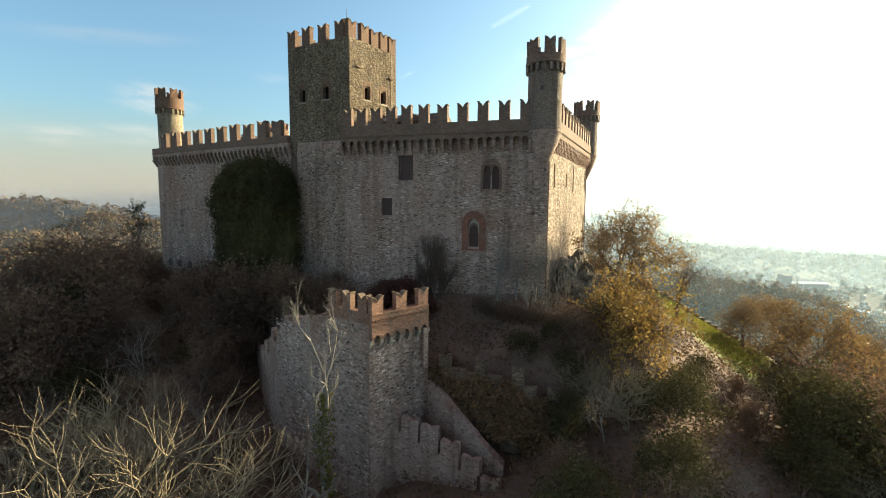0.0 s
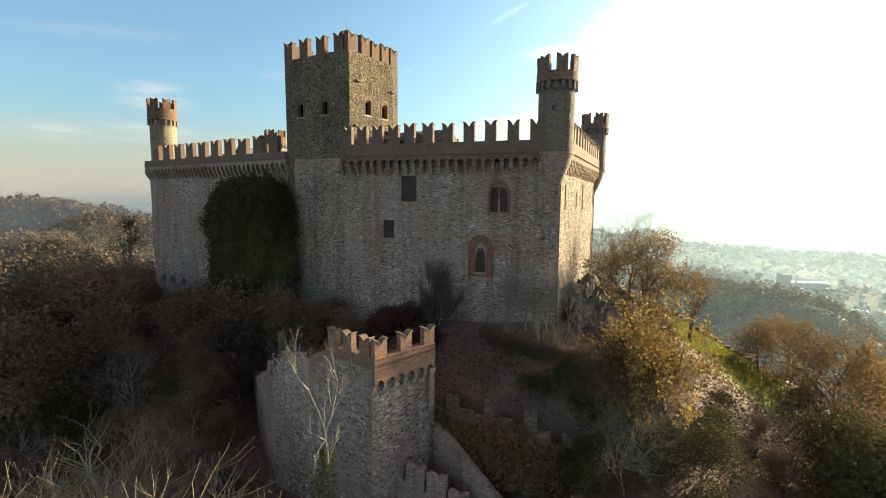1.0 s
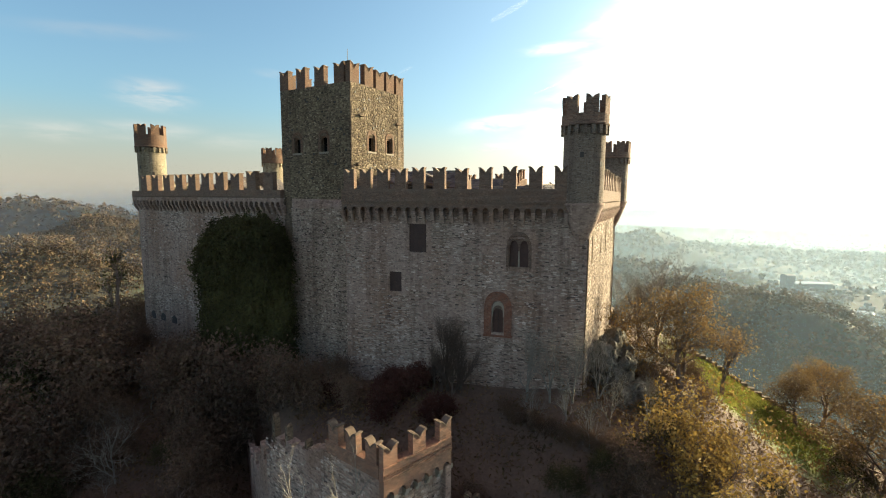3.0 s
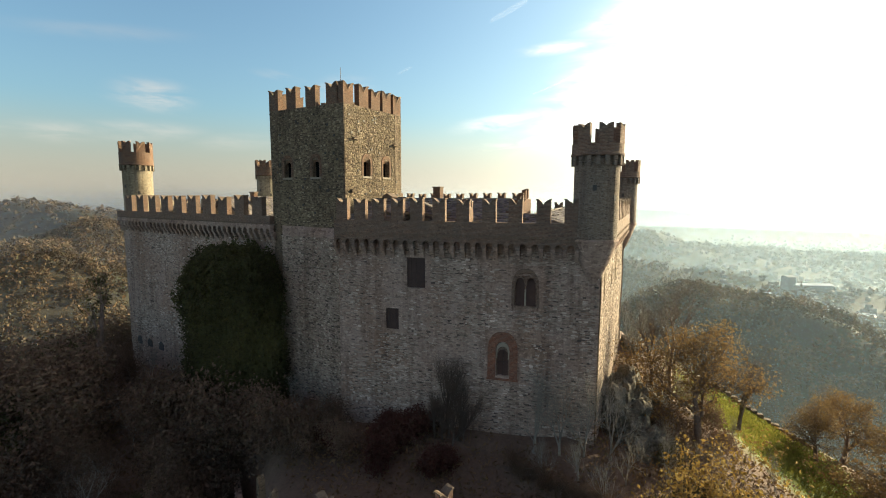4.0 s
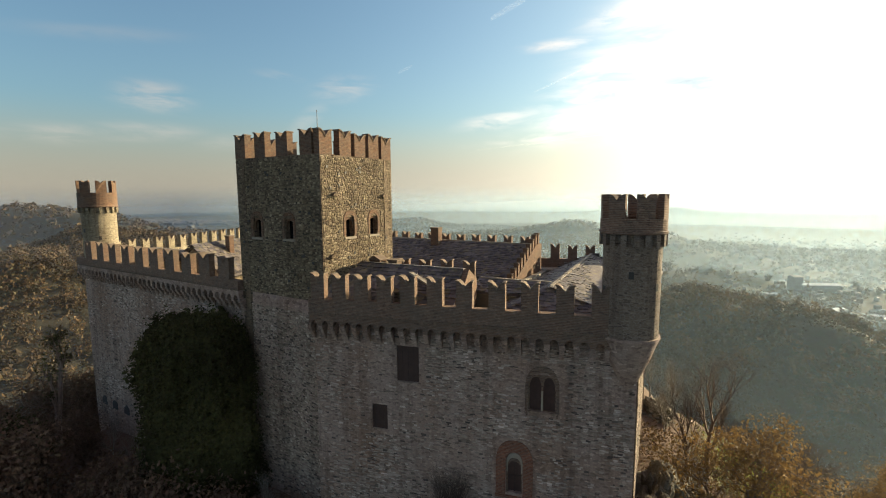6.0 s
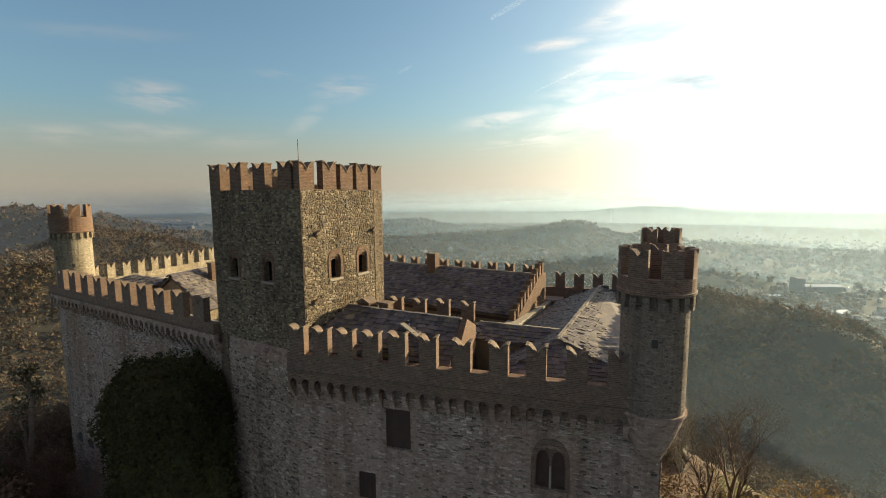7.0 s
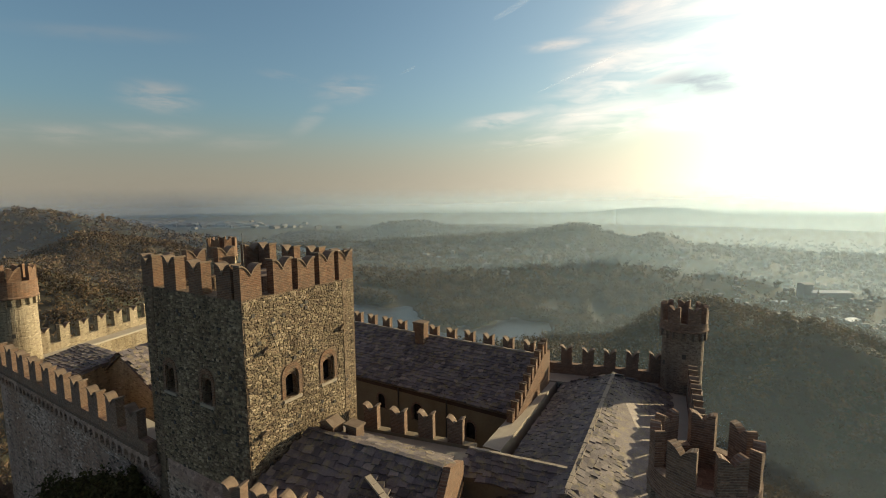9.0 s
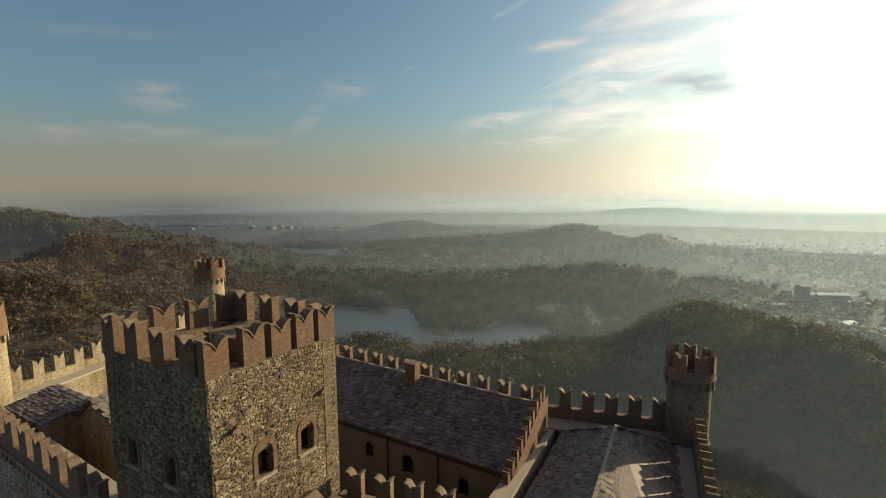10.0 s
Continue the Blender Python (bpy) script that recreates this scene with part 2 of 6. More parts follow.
def pieces(name, cols, rough=0.9, fine=16.0, deep=0.02, moss_sun=None):
    """Stones, slates or bricks that differ from piece to piece."""
    m, nt, b = material(name)
    lk = nt.links
    info = nt.nodes.new("ShaderNodeObjectInfo")
    geo = nt.nodes.new("ShaderNodeNewGeometry")
    sm = nt.nodes.new("ShaderNodeMath")
    sm.operation = "ADD"
    lk.new(info.outputs["Random"], sm.inputs[0])
    lk.new(geo.outputs["Random Per Island"], sm.inputs[1])
    fr = nt.nodes.new("ShaderNodeMath")
    fr.operation = "FRACT"
    lk.new(sm.outputs[0], fr.inputs[0])
    n = len(cols) - 1
    col = ramp(nt, fr.outputs[0], [(i / n, c) for i, c in enumerate(cols)])
    f = noise_tex(nt, place(nt), fine, 5.0, 0.65)
    col = mix(nt, 0.5, col, ramp(nt, f, [(0.3, (0.25, 0.25, 0.25)), (0.7, (0.75, 0.74, 0.71))]), "OVERLAY")
    big = noise_tex(nt, place(nt, (1, 1, 0.5)), 0.45, 6.0, 0.6)
    col = mix(nt, ramp(nt, big, [(0.42, (0, 0, 0)), (0.68, (0.7, 0.7, 0.7))]), col, mix(nt, 1.0, col, (0.45, 0.42, 0.38), "MULTIPLY"))
    run = noise_tex(nt, place(nt, (1, 1, 0.07)), 1.5, 5.0, 0.6)
    col = mix(nt, ramp(nt, run, [(0.50, (0, 0, 0)), (0.68, (0.5, 0.5, 0.5))]), col, mix(nt, 1.0, col, (0.45, 0.40, 0.38), "MULTIPLY"))
    # yellow patches: moss, and golden sunlight put into the colour
    if moss_sun:
        spot = noise_tex(nt, place(nt), 2.2, 6.0, 0.7)
        col = mix(nt, ramp(nt, spot, [(0.50, (0, 0, 0)), (0.68, (0.7, 0.7, 0.7))]), col, moss_sun)
    lk.new(col, b.inputs["Base Color"])
    b.inputs["Roughness"].default_value = rough
    lk.new(bump(nt, f, 0.6, deep), b.inputs["Normal"])
    return m


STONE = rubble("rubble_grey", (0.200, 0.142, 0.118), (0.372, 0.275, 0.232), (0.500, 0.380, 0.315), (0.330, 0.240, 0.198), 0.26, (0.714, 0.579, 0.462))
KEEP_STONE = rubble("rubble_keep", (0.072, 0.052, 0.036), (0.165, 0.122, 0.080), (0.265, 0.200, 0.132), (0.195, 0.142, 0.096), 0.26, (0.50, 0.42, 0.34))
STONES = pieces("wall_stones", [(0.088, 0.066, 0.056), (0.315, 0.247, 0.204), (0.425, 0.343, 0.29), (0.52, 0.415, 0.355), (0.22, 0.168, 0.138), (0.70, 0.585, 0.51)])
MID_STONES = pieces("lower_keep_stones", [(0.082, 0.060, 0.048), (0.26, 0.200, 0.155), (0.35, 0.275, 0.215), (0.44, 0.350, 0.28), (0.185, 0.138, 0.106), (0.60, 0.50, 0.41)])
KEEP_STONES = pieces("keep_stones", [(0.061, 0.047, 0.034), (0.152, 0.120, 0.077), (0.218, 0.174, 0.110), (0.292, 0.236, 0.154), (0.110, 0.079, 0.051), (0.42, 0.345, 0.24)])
PALE_STONE = rubble("rubble_pale", (0.160, 0.130, 0.088), (0.282, 0.238, 0.165), (0.40, 0.345, 0.25), (0.30, 0.255, 0.185), 0.26, (0.546, 0.488, 0.384))
BRICK = brickwork("old_brick", (0.090, 0.049, 0.034), (0.158, 0.091, 0.060), (0.244, 0.153, 0.107), (0.212, 0.163, 0.130))
BRICK_KEEP = brickwork("keep_brick", (0.079, 0.037, 0.021), (0.144, 0.070, 0.038), (0.209, 0.120, 0.071), (0.173, 0.127, 0.091))
BRICK_RED = brickwork("red_brick", (0.143, 0.048, 0.027), (0.215, 0.078, 0.042), (0.273, 0.111, 0.064), (0.208, 0.139, 0.106), 0.3)
# the last colour is moss, made yellower to stand for sun on the slates
SLATE = pieces("stone_slate", [(0.052, 0.048, 0.056), (0.092, 0.083, 0.095), (0.128, 0.114, 0.124), (0.172, 0.150, 0.152), (0.082, 0.070, 0.074), (0.25, 0.215, 0.20)], 0.68, 12.0, 0.02, (0.24, 0.20, 0.085))
PLASTER = speckled("plaster", [(0.132, 0.104, 0.068), (0.176, 0.144, 0.096), (0.202, 0.176, 0.126)], 0.5, 0.9, 0.01, 9.0, 0.3)
PAVING = speckled("paving", [(0.28, 0.255, 0.21), (0.38, 0.35, 0.29)], 0.8, 0.9)
WOOD = speckled("dark_wood", [(0.035, 0.018, 0.014), (0.065, 0.034, 0.026)], 3.0, 0.7)
PALE_TRIM = speckled("pale_stone_trim", [(0.231, 0.198, 0.154), (0.319, 0.281, 0.226)], 2.0, 0.85)
GLASS, nt, b = material("dark_glass")
b.inputs["Base Color"].default_value = (0.012, 0.012, 0.014, 1)
b.inputs["Roughness"].default_value = 0.12
SHUTTER = speckled("red_brown_boards", [(0.045, 0.022, 0.017), (0.085, 0.042, 0.032)], 3.0, 0.7)
IRON = speckled("dark_iron", [(0.03, 0.028, 0.026), (0.06, 0.05, 0.045)], 3.0, 0.6)

# ---- building blocks ----
def part(name, bm, mat, parent=None, label=""):
    me = bpy.data.meshes.new(name)
    bmesh.ops.recalc_face_normals(bm, faces=bm.faces)
    bm.to_mesh(me)
    bm.free()
    me.materials.append(mat)
    ob = new(name, me)
    if parent is not None:
        ob.parent = parent
    if label:
        ob["label"] = label
    return ob


def share(name, data, parent, m):
    ob = new(name, data)
    ob.parent = parent
    ob.matrix_basis = m
    return ob


def thing(name, label, category, group="", kind="", at=(0, 0, 0)):
    ob = new(name)
    ob.location = at
    return tagged(ob, label, category, group, kind)


def prism(bm, pts, axis_map, d0, d1):
    """A solid from a 2D outline: axis_map(u, v, d) gives the 3D place."""
    lo = [bm.verts.new(axis_map(u, v, d0)) for u, v in pts]
    hi = [bm.verts.new(axis_map(u, v, d1)) for u, v in pts]
    n = len(pts)
    bm.faces.new(lo[::-1])
    bm.faces.new(hi)
    for i in range(n):
        bm.faces.new((lo[i], lo[(i + 1) % n], hi[(i + 1) % n], hi[i]))


def block(bm, m, x0, x1, y0, y1, z0, z1):
    prism(bm, [(x0, y0), (x1, y0), (x1, y1), (x0, y1)], lambda u, v, d: m @ Vector((u, v, d)), z0, z1)


def along(p, q):
    """A frame at p: x runs to q, y runs outwards (to the right of the way), z up."""
    d = (Vector((*q, 0)) - Vector((*p, 0)))
    a = math.atan2(d.y, d.x)
    return Matrix.Translation((*p, 0)) @ Matrix.Rotation(a, 4, "Z"), d.length


def pierced(bm, m, length, z0, z1, y0, y1, holes):
    """A wall from y0 (outer face) to y1 in the frame m, with rectangular holes (x0, x1, z0, z1) right through it."""
    xs = sorted({0.0, length, *[h[0] for h in holes], *[h[1] for h in holes]})
    zs = sorted({z0, z1, *[h[2] for h in holes], *[h[3] for h in holes]})
    grid = {}

    def vert(i, j, y):
        key = (i, j, y)
        if key not in grid:
            grid[key] = bm.verts.new(m @ Vector((xs[i], y, zs[j])))
        return grid[key]

    def solid(i, j):
        if not (0 <= i < len(xs) - 1 and 0 <= j < len(zs) - 1):
            return False
        cx, cz = (xs[i] + xs[i + 1]) / 2, (zs[j] + zs[j + 1]) / 2
        return not any(h[0] < cx < h[1] and h[2] < cz < h[3] for h in holes)

    for i in range(len(xs) - 1):
        for j in range(len(zs) - 1):
            if not solid(i, j):
                continue
            for y in (y0, y1):
                bm.faces.new([vert(a, b, y) for a, b in ((i, j), (i + 1, j), (i + 1, j + 1), (i, j + 1))])
            for di, dj, e in ((-1, 0, ((i, j), (i, j + 1))), (1, 0, ((i + 1, j), (i + 1, j + 1))), (0, -1, ((i, j), (i + 1, j))), (0, 1, ((i, j + 1), (i + 1, j + 1)))):
                if not solid(i + di, j + dj):
                    (a, b), (c, d) = e
                    bm.faces.new((vert(a, b, y0), vert(c, d, y0), vert(c, d, y1), vert(a, b, y1)))


def tail_outline(w, h, dip=0.5, steps=5):
    """A swallow-tail merlon seen from the front."""
    pts = [(0, 0), (w, 0), (w, h)]
    for i in range(1, steps + 1):
        a = i / steps
        pts.append((w - w / 2 * a, h - dip * (a ** 2.2)))
    for i in range(1, steps):
        a = 1 - i / steps
        pts.append((w / 2 * a, h - dip * (a ** 2.2)))
    pts.append((0, h))
    return pts


def merlon_mesh(name, w, h, thick, mat, dip=0.5):
    bm = bmesh.new()
    prism(bm, tail_outline(w, h, dip), lambda u, v, d: Vector((u, d, v)), 0, thick)
    me = bpy.data.meshes.new(name)
    bmesh.ops.recalc_face_normals(bm, faces=bm.faces)
    bm.to_mesh(me)
    bm.free()
    me.materials.append(mat)
    return me


def coping_mesh(w, h, thick, mat, dip=0.5, lip=0.05, deep=0.09):
    """The brick coping that follows the two horns of a merlon."""
    top = [p for p in tail_outline(w, h, dip) if p[1] > 0]
    top = [(w + lip, h)] + top[1:-1] + [(-lip, h)]
    bm = bmesh.new()
    outline = top + [(x, z + deep) for x, z in reversed(top)]
    prism(bm, outline, lambda u, v, d: Vector((u, d, v)), -lip, thick + lip)
    me = bpy.data.meshes.new("coping")
    bmesh.ops.recalc_face_normals(bm, faces=bm.faces)
    bm.to_mesh(me)
    bm.free()
    me.materials.append(mat)
    return me


def merlons(parent, m, spots, z, w, h, thick=0.5, y=0.0, mat=None, dip=0.5):
    """Merlons at x positions along the frame m."""
    me = merlon_mesh("merlon", w, h, thick, mat or BRICK, dip)
    co = coping_mesh(w, h, thick, COPING, dip)
    for x in spots:
        lean = Matrix.Rotation(random.uniform(-0.012, 0.012), 4, "Y") @ Matrix.Diagonal((1, 1, random.uniform(0.94, 1.04), 1))
        ob = share("merlon", me, parent, m @ Matrix.Translation((x, y, z)) @ lean)
        share("coping", co, ob, Matrix.Identity(4))


def mesh_of(name, bm, mat):
    me = bpy.data.meshes.new(name)
    bmesh.ops.recalc_face_normals(bm, faces=bm.faces)
    bm.to_mesh(me)
    bm.free()
    me.materials.append(mat)
    return me


def arcade(parent, m, length, pitch, z0, z1, out, depth, mat):
    """A row of round arches standing out from the wall's face at y = 0; each arch a piece of its own."""
    n = max(1, round(length / pitch))
    p = length / n
    r = p * 0.33
    bm = bmesh.new()
    arch = [(p / 2 + r * math.cos(a), z0 + r * math.sin(a) * 1.25) for a in np.linspace(0, math.pi, 9)]
    prism(bm, [(0, z0), (0, z1), (p, z1), (p, z0)] + arch, lambda u, v, d: Vector((u, d, v)), -out, -out + depth)
    me = mesh_of("arch", bm, mat)
    for i in range(n):
        share("arch", me, parent, m @ Matrix.Translation((i * p, 0, 0)))
    return p, n


def brackets(parent, m, p, n, z0, z1, out, mat, w=0.3, steps=4):
    bm = bmesh.new()
    one = Matrix.Identity(4)
    for s in range(steps):
        a, b = z0 + (z1 - z0) * s / steps, z0 + (z1 - z0) * (s + 1) / steps
        block(bm, one, -w / 2 - 0.01 * s, w / 2 + 0.01 * s, -out * (s + 1) / steps, 0.05, a, b + 0.004)
    me = mesh_of("bracket", bm, mat)
    for i in range(n + 1):
        share("bracket", me, parent, m @ Matrix.Translation((i * p, 0, random.uniform(-0.05, 0.05))) @ Matrix.Diagonal((random.uniform(0.85, 1.15), 1, 1, 1)))


def stone_shapes(name, mat, count=10):
    """A few irregular stones of unit size, their faces pillowed and chipped."""
    out = []
    for _ in range(count):
        bm = bmesh.new()
        j = lambda k: random.uniform(-k, k)
        ring = [(-0.5 + j(0.06), -0.5 + j(0.1)), (0.5 + j(0.06), -0.5 + j(0.1)), (0.5 + j(0.08), 0.5 + j(0.12)), (-0.5 + j(0.08), 0.5 + j(0.12))]
        back = [bm.verts.new((x, 0.02, z)) for x, z in ring]
        mid = [bm.verts.new((x, -0.45, z)) for x, z in ring]
        top = [bm.verts.new((x * 0.78 + j(0.04), -1.0 + j(0.25), z * 0.72 + j(0.05))) for x, z in ring]
        for a, b in ((back, mid), (mid, top)):
            for i in range(4):
                bm.faces.new((a[i], a[(i + 1) % 4], b[(i + 1) % 4], b[i]))
        bm.faces.new(top)
        out.append(mesh_of(name, bm, mat))
    return out


def lay_stones(parent, m, x0, x1, z0, z1, holes, mat, rows=(0.11, 0.21), widths=(0.16, 0.46), proud=0.045, singles=0, near=None, fill=0.9, patchy=0.0):
    """Courses of rubble on a wall's outer face; the first of them (near: a stretch of the face) as pieces, the others joined."""
    shapes = stone_shapes("stone", mat)
    raw = [(np.array([v.co for v in s.vertices]), [tuple(p.vertices) for p in s.polygons]) for s in shapes]
    vs, fs, base, made = [], [], 0, 0
    z = z0
    while z < z1:
        h = random.uniform(*rows)
        x = x0 + random.uniform(0, 0.1)
        while x < x1:
            w = random.uniform(*widths)
            cx, cz = x + w / 2, z + h / 2 + random.uniform(-0.035, 0.035)
            x += w
            if cx + w / 2 > x1 or cz + h / 2 > z1 or random.random() > fill * (1 - patchy * max(0.0, min(1.0, 0.5 - 2.2 * noise.noise(Vector((cx * 0.17, 3.1, cz * 0.26)))))) or any(a - w / 2 < cx < b + w / 2 and c - h / 2 < cz < d + h / 2 for a, b, c, d in holes):
                continue
            k = random.randrange(len(shapes))
            mm = m @ Matrix.Translation((cx, 0, cz)) @ Matrix.Rotation(random.uniform(-0.07, 0.07), 4, "Y") @ Matrix.Diagonal((w * 0.92, proud * random.uniform(0.5, 1.4), h * random.uniform(0.75, 1.0), 1))
            if made < singles and (near is None or (near[0] < cx < near[1] and near[2] < cz < near[3])):
                share("stone", shapes[k], parent, mm)
                made += 1
                continue
            v, f = raw[k]
            vs.append(v @ np.array(mm.to_3x3()).T + np.array(mm.translation))
            fs += [tuple(i + base for i in p) for p in f]
            base += len(v)
        z += h
    if vs:
        ob = new("stonework", mesh_from("stonework", np.vstack(vs), fs, mat))
        ob.parent = parent
        ob["kind"] = "stuff"


def pointed(w, z0, z1, k=1.0, steps=7):
    """Outline of an arched opening, width w, springing so that its crown reaches z1; k 1: round, more: pointed."""
    rise = w / 2 * k
    pts = [(-w / 2, z0), (w / 2, z0)]
    for i in range(steps + 1):
        a = i / steps
        c = math.cos(a * math.pi / 2)
        s = math.sin(a * math.pi / 2)
        if k > 1:
            c = c ** 0.8
        pts.append((w / 2 * c, z1 - rise + rise * s))
    for i in range(1, steps + 1):
        a = 1 - i / steps
        c = math.cos(a * math.pi / 2)
        s = math.sin(a * math.pi / 2)
        if k > 1:
            c = c ** 0.8
        pts.append((-w / 2 * c, z1 - rise + rise * s))
    return pts


def band(bm, m, outer, inner, x, d0, d1):
    """A frame between two arched outlines of the same number of points, open at the foot."""
    n = len(outer)
    lo = [[bm.verts.new(m @ Vector((x + u, d, v))) for u, v in line] for line in (outer, inner) for d in (d0, d1)]
    o0, o1, i0, i1 = lo
    for a in range(1, n):
        b = (a + 1) % n
        for q in ((o0[a], o0[b], i0[b], i0[a]), (o1[a], o1[b], i1[b], i1[a]), (o0[a], o0[b], o1[b], o1[a]), (i0[a], i0[b], i1[b], i1[a])):
            bm.faces.new(q)
    for q in ((o0[1], o1[1], i1[1], i0[1]), (o0[0], o1[0], i1[0], i0[0])):
        try:
            bm.faces.new(q)
        except ValueError:
            pass


def panel(bm, m, x0, x1, z0, z1, holes, d0, d1):
    """A plate that fills a rectangle but for arched holes (outlines): built in vertical strips."""
    cuts = 22
    for i in range(cuts):
        a, b = x0 + (x1 - x0) * i / cuts, x0 + (x1 - x0) * (i + 1) / cuts
        c = (a + b) / 2
        lo, hi = None, None
        for cx, w, h0, h1, k in holes:
            if abs(c - cx) < w / 2:
                t = abs(c - cx) / (w / 2)
                rise = w / 2 * k
                t = t ** (1 / 0.8) if k > 1 else t
                lo, hi = h0, h1 - rise + rise * math.sqrt(max(0, 1 - t * t))
        if lo is None:
            block(bm, m, a, b, d0, d1, z0, z1)
        else:
            if lo > z0 + 0.01:
                block(bm, m, a, b, d0, d1, z0, lo)
            if hi < z1 - 0.01:
                block(bm, m, a, b, d0, d1, hi, z1)

# ---- terrain ----
def castle_edge(x, y):
    """Distance outside the rounded plan of the castle hill's top."""
    a = radians(-9)
    u = (x + 29) * math.cos(a) + (y - 60) * math.sin(a)
    v = -(x + 29) * math.sin(a) + (y - 60) * math.cos(a)
    return np.hypot(np.maximum(np.abs(u) - 27, 0), np.maximum(np.abs(v) - 15, 0))


PLAIN = -112.0
HILLS = [  # x, y, height above the plain, spread along x, along y, turn
    (-900, 560, 114, 300, 150, 20), (-520, 420, 84, 150, 110, 30), (-420, 250, 84, 130, 120, 0), (-625, 760, 22, 170, 120, 20),
    (-625, 1640, 50, 170, 160, 0), (-330, 1800, 26, 260, 200, 0), (-14, 1400, 36, 130, 180, -10), (-190, 1330, 26, 240, 160, 0),
    (150, 1080, 51, 80, 150, -20), (255, 930, 24, 110, 110, -30), (30, 900, 24, 160, 120, 0), (95, 360, 56, 85, 140, -12), (150, 300, 22, 40, 60, 20), (60, 420, 16, 40, 50, 0), (-40, 330, 18, 70, 60, 0),
    (-2400, 3950, 150, 900, 300, 12), (-3700, 2150, 215, 500, 420, 0), (840, 4050, 80, 260, 240, 0), (480, 4150, 95, 420, 240, 0), (1750, 3760, 85, 260, 200, 0), (100, 4200, 70, 600, 200, 0), (-950, 1500, 22, 300, 200, 0), (-140, 552, 10, 48, 40, 0),
]


def plan_of_lakes(x, y):
    """Below 1: water."""
    def oval(cx, cy, rx, ry):
        wob = 1 + 0.10 * np.sin(5 * np.arctan2(y - cy, x - cx) + cx) + 0.05 * np.sin(11 * np.arctan2(y - cy, x - cx))
        return np.hypot((x - cx) / rx, (y - cy) / ry) / wob
    one = np.minimum(np.minimum(oval(-255, 500, 88, 66), oval(-88, 512, 58, 38)), oval(-160, 462, 90, 17))
    one = np.maximum(one, 2.3 - 1.3 * oval(-145, 545, 58, 50))
    return np.minimum(one, oval(-690, 1060, 105, 80))


def height(x, y):
    d = castle_edge(x, y)
    top = np.interp(x, [-70, -40, -25, -8, 4, 30], [-5.5, -2.8, -1.2, -0.8, 0.8, -1.0])
    lean = np.clip((y - 45) / 60, 0, 1) * np.clip((x + 15) / 40, 0, 1)     # the grassy shoulder falls more gently
    drop = (0.40 - 0.1 * lean) * np.minimum(d, 12) + (0.62 - 0.25 * lean) * np.clip(d - 12, 0, 90) + 0.42 * np.clip(d - 102, 0, 150)
    drop = drop + np.clip((y - 66.5) / 4, 0, 1) * np.clip((x - 1.5) / 4, 0, 1) * (3.0 + 0.45 * np.clip(d, 0, 50))
    line = np.interp(x, [-50, -33.5, -23.2, -13.8, -13.4, -10.5, -0.3, 3.5, 8, 13, 20], [50, 41.8, 30.9, 27.2, 27.5, 31.2, 31.2, 34.2, 36.4, 39.2, 46])    # foot of the old outer wall
    fall = np.interp(x, [-45, -32, -5, 6, 16], [0, 6.0, 6.5, 2.0, 0])
    t = np.clip((line - y + 2.4) / 1.8, 0, 1)
    near = top - drop - fall * t * t * (3 - 2 * t) * np.exp(-np.clip(line - y, 0, 60) / 12)
    r = np.hypot(x - CX, y - CY)
    far = PLAIN - np.clip((r - 1300) / 3500, 0, 1) * 150.0
    for hx, hy, hh, sx, sy, turn in HILLS:
        c, s = math.cos(radians(turn)), math.sin(radians(turn))
        u, v = (x - hx) * c + (y - hy) * s, -(x - hx) * s + (y - hy) * c
        far = far + hh * np.exp(-(u / sx) ** 2 - (v / sy) ** 2)
    far = far + np.clip((r - 150) / 300, 0, 1) * (5 * np.sin(x / 61 + 2 * np.sin(y / 83)) * np.sin(y / 57 + 1.5 * np.sin(x / 97)) + 3.5 * np.sin(x / 23 + 1.7 * np.sin(y / 31)) * np.sin(y / 27 + 1.3 * np.sin(x / 37)))
    wet = np.clip((1.25 - plan_of_lakes(x, y)) / 0.2, 0, 1)
    far = far * (1 - wet) + np.minimum(far, -116) * wet
    k = 9.0
    m = np.maximum(near, far)
    return m + k * np.log(np.exp((near - m) / k) + np.exp((far - m) / k))


def rough_land(x, y):
    return 0.35 * np.sin(x * 0.31 + 1.3 * np.sin(y * 0.23)) + 0.3 * np.sin(y * 0.37 + 1.7 * np.sin(x * 0.19))


def land(x, y):
    """Height of the finished ground at one place."""
    a, b = np.array([float(x)]), np.array([float(y)])
    return float(height(a, b)[0] + rough_land(a, b)[0] * np.clip(castle_edge(a, b)[0] / 6, 0, 1))


def mesh_from(name, verts, faces, mat, smooth=False):
    me = bpy.data.meshes.new(name)
    me.from_pydata([tuple(v) for v in np.asarray(verts).tolist()], [], [tuple(f) for f in (faces.tolist() if hasattr(faces, "tolist") else faces)])
    if smooth:
        me.polygons.foreach_set("use_smooth", [True] * len(me.polygons))
    me.materials.append(mat)
    return me


CX, CY = -25.0, 50.0
rings = np.concatenate([np.linspace(0, 120, 90), 120 * np.exp(np.linspace(0, math.log(4900 / 120), 130))[1:]])
SEG = 420
ang = np.linspace(0, 2 * math.pi, SEG, endpoint=False)
gx = CX + rings[1:, None] * np.cos(ang)[None, :]
gy = CY + rings[1:, None] * np.sin(ang)[None, :]
gz = height(gx, gy) + rough_land(gx, gy) * np.clip(castle_edge(gx, gy) / 6, 0, 1)
verts = np.vstack([[(CX, CY, land(CX, CY))], np.stack([gx.ravel(), gy.ravel(), gz.ravel()], -1)])
nr = len(rings) - 1
faces = [(0, 1 + i, 1 + (i + 1) % SEG) for i in range(SEG)]
